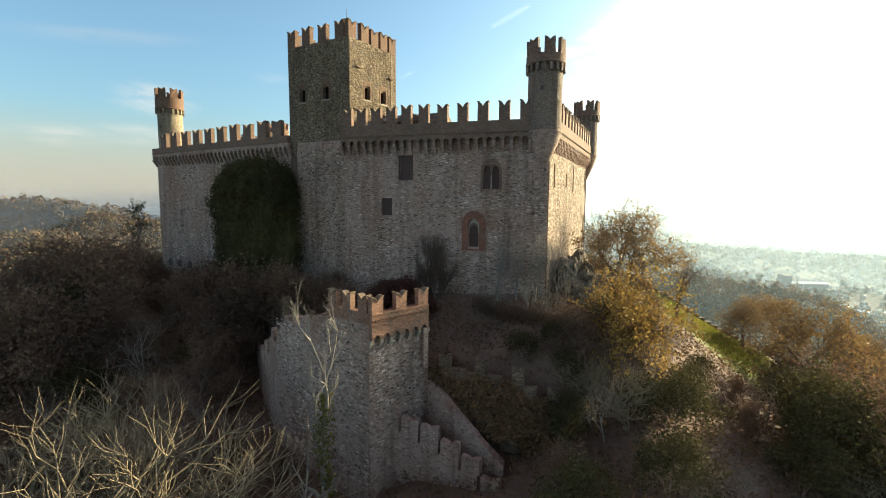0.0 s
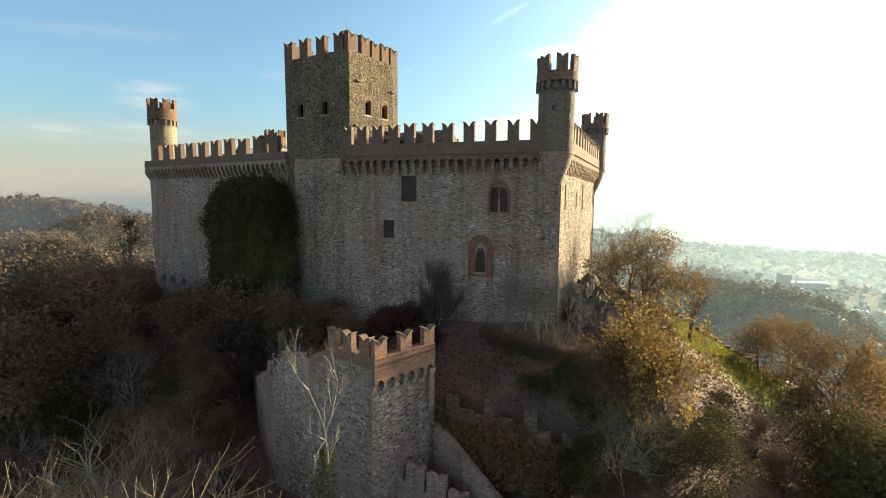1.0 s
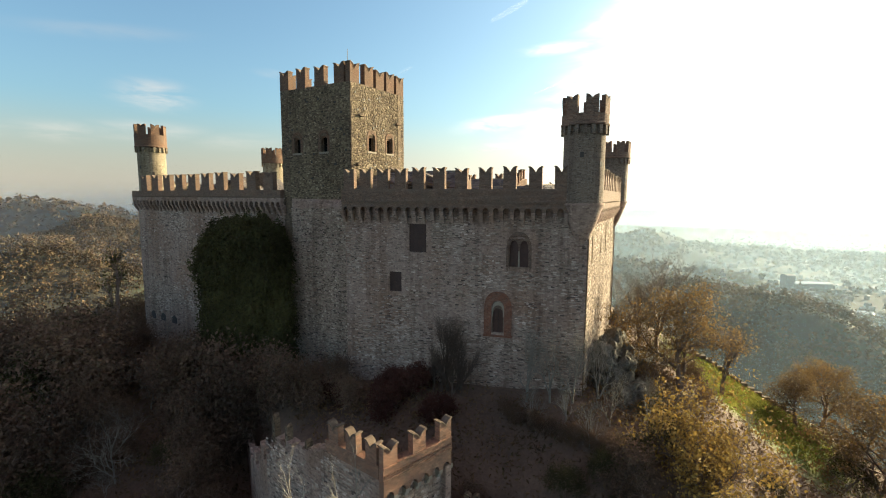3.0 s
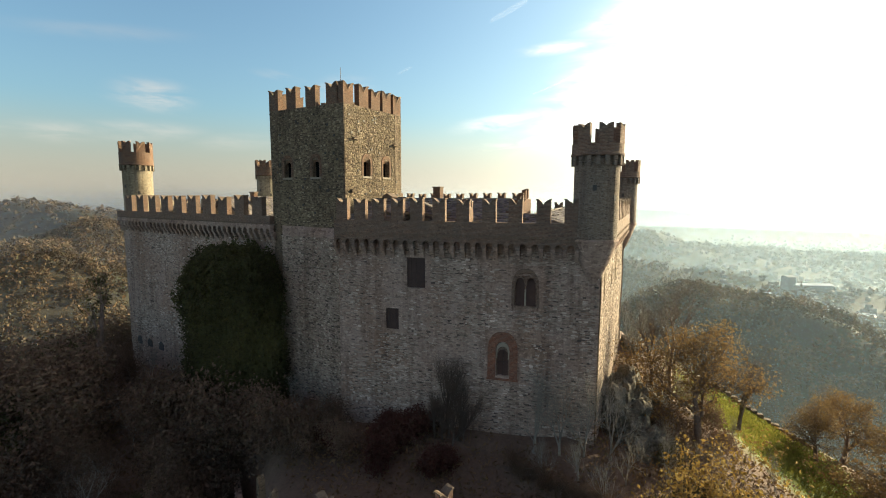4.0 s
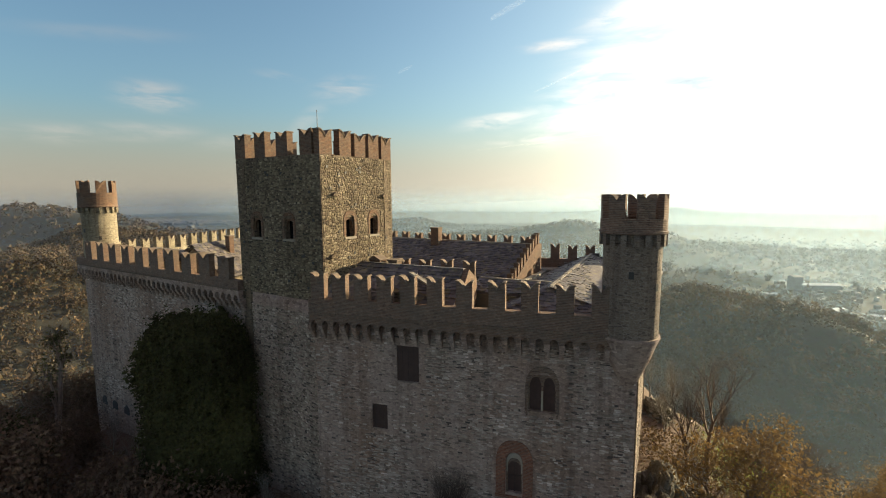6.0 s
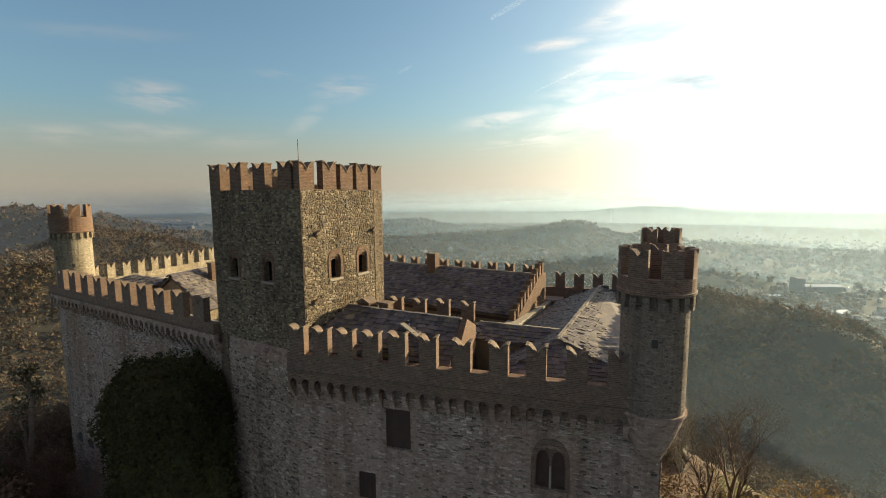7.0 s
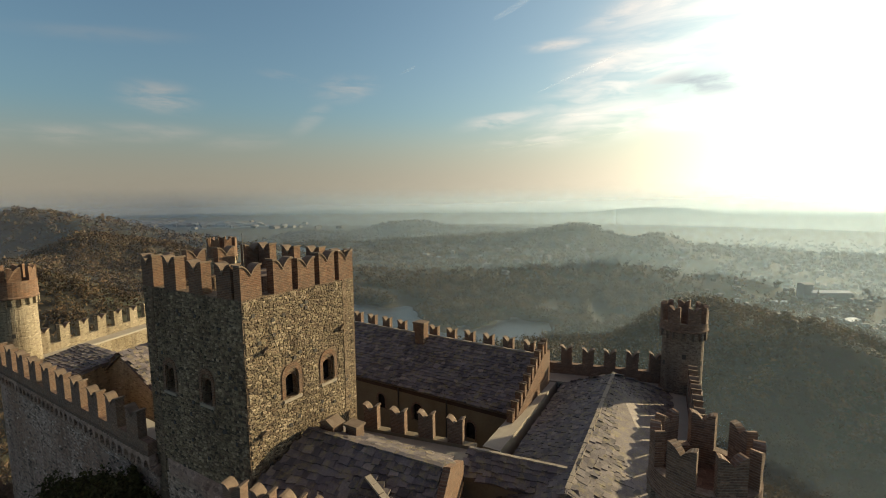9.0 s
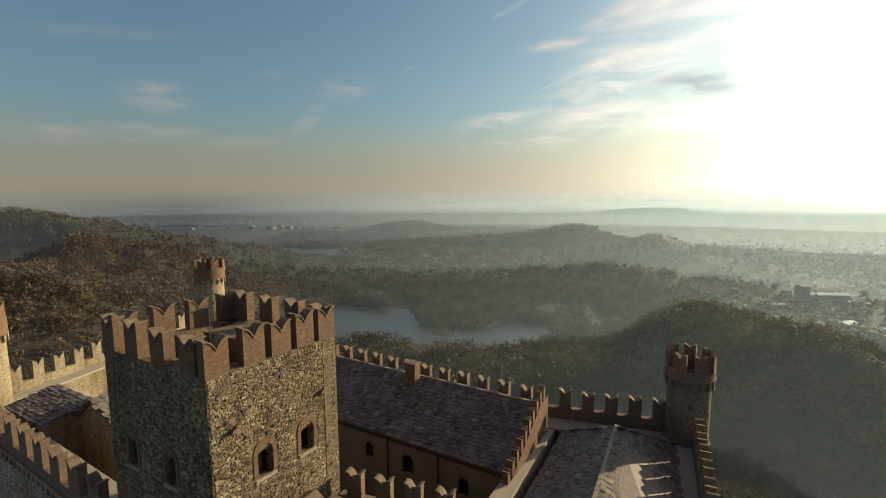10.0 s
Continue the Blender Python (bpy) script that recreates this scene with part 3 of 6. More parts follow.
for r in range(nr - 1):
    a = 1 + r * SEG
    faces += [(a + i, a + SEG + i, a + SEG + (i + 1) % SEG, a + (i + 1) % SEG) for i in range(SEG)]


def ground_material():
    m, nt, b = material("hillside")
    lk = nt.links
    big = noise_tex(nt, place(nt), 0.012, 6.0, 0.6)
    mid = noise_tex(nt, place(nt), 0.25, 6.0, 0.65)
    fine = noise_tex(nt, place(nt), 3.0, 5.0, 0.65)
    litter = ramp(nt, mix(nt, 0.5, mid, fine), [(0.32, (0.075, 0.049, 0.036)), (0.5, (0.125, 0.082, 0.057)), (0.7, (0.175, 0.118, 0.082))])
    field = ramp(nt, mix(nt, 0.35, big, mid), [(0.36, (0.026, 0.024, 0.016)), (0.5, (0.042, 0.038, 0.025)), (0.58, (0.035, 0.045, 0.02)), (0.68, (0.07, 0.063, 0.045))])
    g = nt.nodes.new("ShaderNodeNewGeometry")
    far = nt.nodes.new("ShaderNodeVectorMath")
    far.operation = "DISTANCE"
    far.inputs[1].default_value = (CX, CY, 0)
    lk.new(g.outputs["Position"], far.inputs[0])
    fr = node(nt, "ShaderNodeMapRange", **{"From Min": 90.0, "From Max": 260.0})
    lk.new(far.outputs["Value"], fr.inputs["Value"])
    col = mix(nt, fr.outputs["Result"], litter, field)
    meadow = nt.nodes.new("ShaderNodeVectorMath")
    meadow.operation = "DISTANCE"
    meadow.inputs[1].default_value = (14.5, 60.0, -6.8)
    lk.new(g.outputs["Position"], meadow.inputs[0])
    mr = node(nt, "ShaderNodeMapRange", **{"From Min": 11.0, "From Max": 7.5})
    wob = nt.nodes.new("ShaderNodeMath")
    wob.operation = "MULTIPLY_ADD"
    wob.inputs[1].default_value = 9.0
    lk.new(mid, wob.inputs[0])
    lk.new(meadow.outputs["Value"], wob.inputs[2])
    sub = nt.nodes.new("ShaderNodeMath")
    sub.operation = "SUBTRACT"
    sub.inputs[1].default_value = 4.5
    lk.new(wob.outputs[0], sub.inputs[0])
    lk.new(sub.outputs[0], mr.inputs["Value"])
    grass = ramp(nt, fine, [(0.3, (0.07, 0.10, 0.02)), (0.55, (0.13, 0.17, 0.035)), (0.75, (0.20, 0.21, 0.06))])
    col = mix(nt, mr.outputs["Result"], col, grass)
    lk.new(col, b.inputs["Base Color"])
    b.inputs["Roughness"].default_value = 0.95
    lk.new(bump(nt, mix(nt, 0.5, mid, fine), 0.7, 0.35), b.inputs["Normal"])
    return m


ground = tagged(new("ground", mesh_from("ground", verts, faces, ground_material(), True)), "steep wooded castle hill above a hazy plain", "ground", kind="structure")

# lakes
mw, nt, b = material("lake_water")
b.inputs["Base Color"].default_value = (0.04, 0.04, 0.038, 1)
b.inputs["Roughness"].default_value = 0.28
nt.links.new(bump(nt, noise_tex(nt, place(nt), 0.4, 3.0), 0.08, 0.3), b.inputs["Normal"])
for cx, cy, rx, ry in ((-180, 505, 200, 110), (-690, 1060, 150, 120)):
    bm = bmesh.new()
    bm.faces.new([bm.verts.new((cx + rx * math.cos(a), cy + ry * math.sin(a), -113.5)) for a in np.linspace(0, 2 * math.pi, 48, endpoint=False)])
    tagged(part("water", bm, mw), "still grey lake among wooded hills", "lake", kind="structure")


def leaf_material(name, cols, rough=0.7, see=0.25, patch=(0.6, 1.3), size=0.09):
    """Foliage that varies from leaf to leaf, a little light coming through."""
    m, nt, b = material(name)
    lk = nt.links
    geo = nt.nodes.new("ShaderNodeNewGeometry")
    n = len(cols) - 1
    leaf = ramp(nt, geo.outputs["Random Per Island"], [(i / n, c) for i, c in enumerate(cols)])
    big = noise_tex(nt, place(nt), size, 3.0)
    col = mix(nt, 1.0, leaf, ramp(nt, big, [(0.35, (patch[0],) * 3), (0.65, (patch[1], patch[1] * 0.96, patch[1] * 0.9))]), "MULTIPLY")
    lk.new(col, b.inputs["Base Color"])
    b.inputs["Roughness"].default_value = rough
    b.inputs["Specular IOR Level"].default_value = 0.2
    tl = nt.nodes.new("ShaderNodeBsdfTranslucent")
    lk.new(col, tl.inputs["Color"])
    mx = nt.nodes.new("ShaderNodeMixShader")
    mx.inputs[0].default_value = see
    lk.new(b.outputs[0], mx.inputs[1])
    lk.new(tl.outputs[0], mx.inputs[2])
    lk.new(mx.outputs[0], nt.nodes["Material Output"].inputs["Surface"])
    return m


WOODS = leaf_material("autumn_woods", [(0.056, 0.044, 0.031), (0.088, 0.063, 0.040), (0.122, 0.078, 0.043), (0.066, 0.063, 0.034), (0.145, 0.095, 0.056)], see=0.18, patch=(0.5, 1.4), size=0.05)


def scatter_woods(name, rng, r0, r1, count, bits, size, leaf, a0, a1):
    """Far woods: each tree a loose heap of many small facets."""
    rr = np.sqrt(rng.uniform(r0 ** 2, r1 ** 2, count))
    aa = np.radians(rng.uniform(a0, a1, count))
    x, y = CX + rr * np.cos(aa), CY + rr * np.sin(aa)
    keep_ = (height(x, y) > -113.0) & (np.sin(x / 130 + 1.1 * np.sin(y / 90)) + np.sin(y / 110 + x / 300) > -1.97)
    keep_ &= ~((np.hypot(x - 120, y - 300) < 9) | ((x > 150 + (y - 600) * 0.0) & (y > 560) & (rng.uniform(0, 1, count) < 0.7)))
    keep_ &= castle_edge(x, y) > np.where(x > -5, 48, 30)
    x, y = x[keep_], y[keep_]
    z = height(x, y)
    n = len(x)
    s = size * rng.uniform(0.6, 1.25, n)
    d = rng.normal(0, 1, (n, bits, 3))
    d /= np.linalg.norm(d, axis=2, keepdims=True)
    d *= rng.uniform(0.55, 1.0, (n, bits, 1))
    c = np.stack([x, y, z], -1)[:, None, :] + d * (s[:, None, None] * np.array([0.62, 0.62, 0.75])) + np.array([0, 0, 0.62]) * s[:, None, None]
    t = rng.normal(0, 1, (n, bits, 3, 3)) * (leaf * s / size)[:, None, None, None]
    v = (c[:, :, None, :] + t).reshape(-1, 3)
    f = np.arange(len(v)).reshape(-1, 3)
    return tagged(new(name, mesh_from(name, v, f, WOODS)), "dense brown autumn woods on rolling hills", "woods", kind="stuff")


rng = np.random.default_rng(7)
scatter_woods("woods_near", rng, 60, 270, 6000, 96, 5.0, 0.28, 4, 186)
scatter_woods("woods", rng, 250, 700, 21000, 27, 6.0, 0.85, 25, 168)
scatter_woods("woods_far", rng, 650, 2200, 42000, 10, 7.0, 2.0, 35, 168)


# upright see-through sheets stand in for haze: each layer lets most light through
def haze_sheet(name, radius, base, top, density):
    m = bpy.data.materials.new(name)
    m.use_nodes = True
    nt = m.node_tree
    nt.nodes.remove(nt.nodes["Principled BSDF"])
    lk = nt.links
    g = nt.nodes.new("ShaderNodeNewGeometry")
    sp = nt.nodes.new("ShaderNodeSeparateXYZ")
    lk.new(g.outputs["Position"], sp.inputs[0])
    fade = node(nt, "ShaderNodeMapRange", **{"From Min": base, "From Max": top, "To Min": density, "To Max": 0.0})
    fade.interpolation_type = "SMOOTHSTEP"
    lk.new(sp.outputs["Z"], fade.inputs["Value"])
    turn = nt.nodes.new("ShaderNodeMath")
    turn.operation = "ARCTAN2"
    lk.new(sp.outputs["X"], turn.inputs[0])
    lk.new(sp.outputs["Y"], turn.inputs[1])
    # denser towards the sun, to stand for the brighter haze on that side
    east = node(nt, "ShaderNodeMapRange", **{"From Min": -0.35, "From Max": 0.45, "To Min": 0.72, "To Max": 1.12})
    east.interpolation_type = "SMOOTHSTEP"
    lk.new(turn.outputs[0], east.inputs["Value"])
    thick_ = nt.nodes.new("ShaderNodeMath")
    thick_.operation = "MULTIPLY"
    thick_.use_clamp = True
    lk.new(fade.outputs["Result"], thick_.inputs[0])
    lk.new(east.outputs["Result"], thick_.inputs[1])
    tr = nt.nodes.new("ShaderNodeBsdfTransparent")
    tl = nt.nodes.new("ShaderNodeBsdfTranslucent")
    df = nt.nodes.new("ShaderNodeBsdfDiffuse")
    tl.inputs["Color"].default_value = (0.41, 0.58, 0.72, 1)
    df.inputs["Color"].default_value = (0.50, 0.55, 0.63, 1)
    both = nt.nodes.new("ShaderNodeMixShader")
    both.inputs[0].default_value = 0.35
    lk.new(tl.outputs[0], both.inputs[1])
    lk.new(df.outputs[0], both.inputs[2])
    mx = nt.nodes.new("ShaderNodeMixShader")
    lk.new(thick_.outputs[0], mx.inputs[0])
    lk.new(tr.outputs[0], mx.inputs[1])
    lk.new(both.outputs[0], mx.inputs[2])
    lk.new(mx.outputs[0], nt.nodes["Material Output"].inputs["Surface"])
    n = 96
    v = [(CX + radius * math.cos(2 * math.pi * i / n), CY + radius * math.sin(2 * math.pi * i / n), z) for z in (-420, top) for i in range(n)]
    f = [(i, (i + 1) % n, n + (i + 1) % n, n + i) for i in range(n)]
    ob = new("haze_sheet", mesh_from("haze_sheet", v, f, m, True))
    return tagged(ob, "thin see-through sheet standing in for winter haze", "haze", kind="structure")


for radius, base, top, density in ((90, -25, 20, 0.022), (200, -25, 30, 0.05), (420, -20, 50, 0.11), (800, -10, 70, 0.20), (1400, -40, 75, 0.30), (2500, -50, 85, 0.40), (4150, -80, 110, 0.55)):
    haze_sheet("haze_sheet_layer", radius, base, top, density)

# town on the plain
ROOFS = pieces("town_roofs", [(0.08, 0.055, 0.045), (0.14, 0.10, 0.08), (0.18, 0.16, 0.14), (0.18, 0.17, 0.165), (0.15, 0.135, 0.12), (0.26, 0.26, 0.255)], 0.55)
rng = np.random.default_rng(23)


def settlement(name, label, cx, cy, sx, sy, count, size):
    vs, fs = [], []
    for i in range(count):
        x, y = rng.normal(cx, sx), rng.normal(cy, sy)
        if plan_of_lakes(np.array([x]), np.array([y]))[0] < 1.2:
            continue
        w, d, h = size * rng.uniform(0.5, 1.5), size * rng.uniform(0.5, 1.2), size * rng.uniform(0.4, 0.8)
        g = float(height(np.array([x]), np.array([y]))[0]) + 3.0
        a = rng.uniform(0, 3.14)
        c, s = math.cos(a), math.sin(a)
        q = [(-w, -d, -6), (w, -d, -6), (w, d, -6), (-w, d, -6), (-w, -d, h), (w, -d, h), (w, d, h), (-w, d, h), (-w, 0, h * 1.4), (w, 0, h * 1.4)]
        b = len(vs)
        vs += [(x + px * c - py * s, y + px * s + py * c, g + pz) for px, py, pz in q]
        fs += [tuple(b + k for k in f) for f in ((0, 1, 5, 4), (1, 2, 6, 9, 5), (2, 3, 7, 6), (3, 0, 4, 8, 7), (4, 5, 9, 8), (6, 7, 8, 9))]
    return tagged(new(name, mesh_from(name, vs, fs, ROOFS)), label, "town", kind="stuff")


settlement("town", "distant town of pale houses on the hazy plain", 620, 1050, 230, 300, 2000, 2.5)
settlement("town", "nearer suburb houses among trees on the plain", 340, 720, 100, 120, 200, 2.8)
settlement("town", "far pale town below the hills", -2400, 2080, 420, 90, 420, 14.0)
settlement("village", "scattered pale houses on a wooded slope", -60, 1000, 160, 90, 34, 6.0)


def far_building(name, label, x, y, w, d, h, turn, roof):
    """A single building on the plain: walls and a low gabled roof."""
    ob = thing(name, label, "building")
    g = float(height(np.array([float(x)]), np.array([float(y)]))[0])
    m = Matrix.Translation((x, y, g)) @ Matrix.Rotation(radians(turn), 4, "Z")
    bm = bmesh.new()
    block(bm, m, -w, w, -d, d, -4.0, h)
    part("wall", bm, FAR_WALL, ob)
    bm = bmesh.new()
    prism(bm, [(-d - 0.6, h + 0.004), (d + 0.6, h + 0.004), (0, h + 0.25 * d)], lambda a, b, c: m @ Vector((c, a, b)), -w - 0.6, w + 0.6)
    part("roof", bm, roof, ob)


FAR_WALL = speckled("far_plaster", [(0.20, 0.19, 0.175), (0.30, 0.285, 0.26)], 0.05, 0.8)
FAR_ROOF = speckled("far_pale_roof", [(0.42, 0.42, 0.41), (0.55, 0.55, 0.54)], 0.05, 0.35)
far_building("factory", "long low factory with a pale roof on the plain", 305, 748, 24, 8, 8, 12, FAR_ROOF)
far_building("apartment_block", "tall grey block among the houses of the plain", 276, 742, 6, 6, 20, 20, FAR_WALL)
far_building("house", "white house with a pale roof below the woods", 232, 695, 8, 5, 5, 15, FAR_ROOF)
far_building("house", "pale house beside the fields of the plain", 262, 600, 9, 5, 5, 40, FAR_ROOF)
far_building("house", "pale house with a bright roof near the town", 300, 610, 8, 6, 5, -10, FAR_ROOF)


# vapour trails high in the sky
VAPOUR = bpy.data.materials.new("vapour")
VAPOUR.use_nodes = True
vt = VAPOUR.node_tree
vt.nodes.remove(vt.nodes["Principled BSDF"])
dif = node(vt, "ShaderNodeBsdfTranslucent", Color=(0.9, 0.9, 0.9, 1))
clear = vt.nodes.new("ShaderNodeBsdfTransparent")
thin = vt.nodes.new("ShaderNodeMixShader")
vt.links.new(ramp(vt, noise_tex(vt, place(vt), 0.003, 4.0), [(0.25, (0.008, 0.008, 0.008)), (0.7, (0.045, 0.045, 0.045))]), thin.inputs[0])
vt.links.new(clear.outputs[0], thin.inputs[1])
vt.links.new(dif.outputs[0], thin.inputs[2])
vt.links.new(thin.outputs[0], vt.nodes["Material Output"].inputs["Surface"])
TRAILS = ((-10.7, 19.9, -6.4, 21.8, 0.22), (-21.9, 14.3, -20.2, 15.1, 0.12), (-5.5, 11.9, 4.4, 15.8, 0.09), (-2.2, 9.1, 7.0, 9.6, 0.07), (-12.2, 5.4, 5.9, 7.1, 0.07))
for az0, el0, az1, el1, wide in TRAILS:
    def high(az, el, k):
        a, e = radians(az), radians(el + k)
        return (CX + 4300 * math.sin(a) * math.cos(e), CY + 4300 * math.cos(a) * math.cos(e), 30 + 4300 * math.sin(e))
    v, f, n = [], [], 24
    for i in range(n + 1):
        t = i / n
        az, el = az0 + (az1 - az0) * t, el0 + (el1 - el0) * t
        w = wide * 1.5 * (0.35 + 0.65 * math.sin(math.pi * min(1, t * 0.8 + 0.1))) * random.uniform(0.95, 1.05)
        v += [high(az, el, -w), high(az, el, w)]
    f = [(2 * i, 2 * i + 1, 2 * i + 3, 2 * i + 2) for i in range(n)]
    tagged(new("contrail", mesh_from("contrail", v, f, VAPOUR)), "white vapour trail in the blue sky", "contrail", kind="structure")

COPING = speckled("coping_brick", [(0.085, 0.060, 0.044), (0.145, 0.105, 0.075), (0.215, 0.165, 0.12)], 1.5, 0.9)
random.seed(4)

# ---- the castle ----
def curtain(name, label, p, q, z0, holes, spots, mw, mh, sill, corn=14.15, mat=None, out=0.62, pitch=0.82, thick=1.3, brick=None, arches=None):
    """A stretch of curtain wall from p to q (outer face on its right), with arcade, parapet and merlons."""
    m, length = along(p, q)
    ob = thing(name, label, "castle wall")
    bm = bmesh.new()
    pierced(bm, m, length, z0, corn, 0.0, thick, holes)
    part("wall", bm, mat or STONE, ob)
    pp, n = arcade(ob, m, length, pitch, corn - 0.62, corn + 0.1, out, 0.4, arches or brick or BRICK)
    brackets(ob, m, pp, n, corn - 1.62, corn - 0.62, out, STONE, 0.25)
    bm = bmesh.new()
    block(bm, m, 0, length, -out - 0.06, -out + 0.55, corn + 0.1, corn + 0.24)
    block(bm, m, 0, length, -out, -out + 0.5, corn + 0.24, sill)
    part("parapet", bm, brick or BRICK, ob)
    bm = bmesh.new()
    block(bm, Matrix.Identity(4), -0.07, 0.07, -out - 0.11, -out - 0.055, corn + 0.1, corn + 0.22)
    tooth = mesh_of("dentil", bm, COPING)
    for i in range(int(length / 0.36)):
        share("dentil", tooth, ob, m @ Matrix.Translation((0.18 + i * 0.36, 0, 0)))
    bm = bmesh.new()
    block(bm, m, 0, length, -out + 0.5, thick + 0.4, corn + 0.004, corn + 0.18)
    part("wall_walk", bm, PAVING, ob)
    merlons(ob, m, spots, sill, mw, mh, 0.5, -out, brick or BRICK)
    return ob, m, length


def shutter(parent, m, x0, x1, z0, z1):
    """A window closed by three dark boards, in a thin stone frame."""
    bm = bmesh.new()
    block(bm, m, x0 - 0.1, x1 + 0.1, -0.06, 0.2, z0 - 0.14, z0 - 0.004)
    block(bm, m, x0 - 0.12, x1 + 0.12, -0.03, 0.2, z1 + 0.004, z1 + 0.16)
    w = part("window", bm, STONE, parent, "window closed with dark boards")
    n = 4
    for i in range(n):
        bm = bmesh.new()
        a, b = x0 + (x1 - x0) * i / n, x0 + (x1 - x0) * (i + 1) / n
        block(bm, m, a + 0.006, b - 0.006, 0.10 + 0.008 * (i % 2), 0.16, z0, z1)
        part("board", bm, WOOD, w)
    bm = bmesh.new()
    block(bm, m, x0, x1, 0.165, 0.25, z0, z1)
    part("backing", bm, WOOD, w)


S0, S1 = (-23.2, 42.4), (-2.9, 42.4)
gaps = [-21.99, -20.45, -18.87, -17.3, -15.73, -13.98, -12.14, -10.19, -8.31, -6.35]
spots = [g - 0.97 - S0[0] for g in gaps] + [-5.42 - S0[0]]
sx = lambda x: x - S0[0]
WIN_S = [(sx(-17.24), sx(-15.74), 10.1, 12.45), (sx(-19.07), sx(-17.97), 6.62, 8.33), (sx(-8.86), sx(-7.22), 9.2, 11.45), (sx(-10.12), sx(-9.12), 3.75, 6.35)]
south_wall, ms, ls = curtain("curtain_wall_south", "tall grey rubble curtain wall with brick battlements", S0, S1, -4.0, WIN_S, spots, 0.97, 1.66, 15.33)
shutter(south_wall, ms, *WIN_S[0])
shutter(south_wall, ms, *WIN_S[1])
# twin-light window
x0, x1, z0, z1 = WIN_S[2]
cx = (x0 + x1) / 2
bm = bmesh.new()
panel(bm, ms, x0, x1, z0, z1, [(cx - 0.39, 0.72, z0 + 0.02, z1 - 0.1, 2.2), (cx + 0.39, 0.72, z0 + 0.02, z1 - 0.1, 2.2)], 0.12, 0.26)
win = part("window", bm, BRICK, south_wall, "pointed twin-light window with pale tracery")
bm = bmesh.new()
bmesh.ops.create_cone(bm, segments=10, radius1=0.07, radius2=0.06, depth=1.25, matrix=ms @ Matrix.Translation((cx, 0.08, z0 + 0.66)), cap_ends=True)
part("column", bm, PALE_TRIM, win)
for k in (-1, 1):
    bm = bmesh.new()
    block(bm, ms, cx + k * 0.38 - 0.36, cx + k * 0.38 + 0.36, 0.27, 0.3, z0, z1 - 0.1)
    part("pane", bm, SHUTTER, win)
bm = bmesh.new()
block(bm, ms, x0 - 0.05, x1 + 0.05, -0.07, 0.2, z0 - 0.1, z0 - 0.004)
part("sill", bm, STONE, win)
bm = bmesh.new()
band(bm, ms, pointed(x1 - x0 + 0.34, z0 - 0.05, z1 + 0.55, 1.4), pointed(x1 - x0 + 0.02, z0 - 0.05, z1 + 0.2, 1.4), cx, -0.05, 0.2)
part("arch_band", bm, BRICK, win, "weathered brick arch")
bm = bmesh.new()
for k in (-1, 1):
    band(bm, ms, pointed(0.80, z0 + 0.6, z1 + 0.0, 2.2), pointed(0.68, z0 + 0.6, z1 - 0.14, 2.2), cx + k * 0.39, 0.04, 0.119)
part("tracery", bm, BRICK, win, "thin weathered tracery")
bm = bmesh.new()
block(bm, ms, x0 - 0.12, x0 - 0.01, -0.06, 0.1, z0 - 0.3, z1 - 0.2)
block(bm, ms, x1 + 0.01, x1 + 0.12, -0.06, 0.1, z0 - 0.3, z1 - 0.2)
part("jamb", bm, BRICK, win)
# arched window in its broad red brick surround
x0, x1, z0, z1 = WIN_S[3]
cx = (x0 + x1) / 2
bm = bmesh.new()
band(bm, ms, pointed(2.26, z0 - 0.2, 7.15, 1.25), pointed(1.06, z0 - 0.2, 6.42, 1.25), cx, -0.07, 0.25)
win = part("window", bm, BRICK_RED, south_wall, "arched window in a broad red brick surround")
bm = bmesh.new()
band(bm, ms, pointed(0.96, z0 + 1.3, 6.3, 1.25), pointed(0.80, z0 + 1.3, 6.0, 1.25), cx, 0.05, 0.099)
part("inner_arch", bm, PALE_TRIM, win, "pale stone inner arch")
bm = bmesh.new()
panel(bm, ms, cx - 0.56, cx + 0.56, z0, 6.5, [(cx, 0.78, z0, 5.75, 1.0)], 0.10, 0.2)
part("tympanum", bm, BRICK, win)
bm = bmesh.new()
block(bm, ms, x0 - 0.1, x1 + 0.1, 0.23, 0.27, z0 - 0.05, z1)
part("pane", bm, SHUTTER, win)
bm = bmesh.new()
block(bm, ms, cx - 0.03, cx + 0.03, 0.17, 0.228, z0, 5.8)
block(bm, ms, cx - 0.42, cx + 0.42, 0.17, 0.226, z0 + 1.0, z0 + 1.06)
part("glazing_bar", bm, WOOD, win)
bm = bmesh.new()
block(bm, ms, cx - 1.18, cx + 1.18, -0.12, 0.2, z0 - 0.34, z0 - 0.2)
part("sill", bm, BRICK_RED, win)

W0, W1 = (-60.0, 53.6), (-31.9, 46.2)
WSLITS = (2.2, 4.6, 7.2)
west_spots = [2.4 + 2.68 * i for i in range(10)]
west_wall, mw_, lw = curtain("curtain_wall_west", "long grey rubble curtain wall with brick battlements", W0, W1, -9.0, [], west_spots, 1.46, 1.8, 15.35, 14.45, arches=STONE)

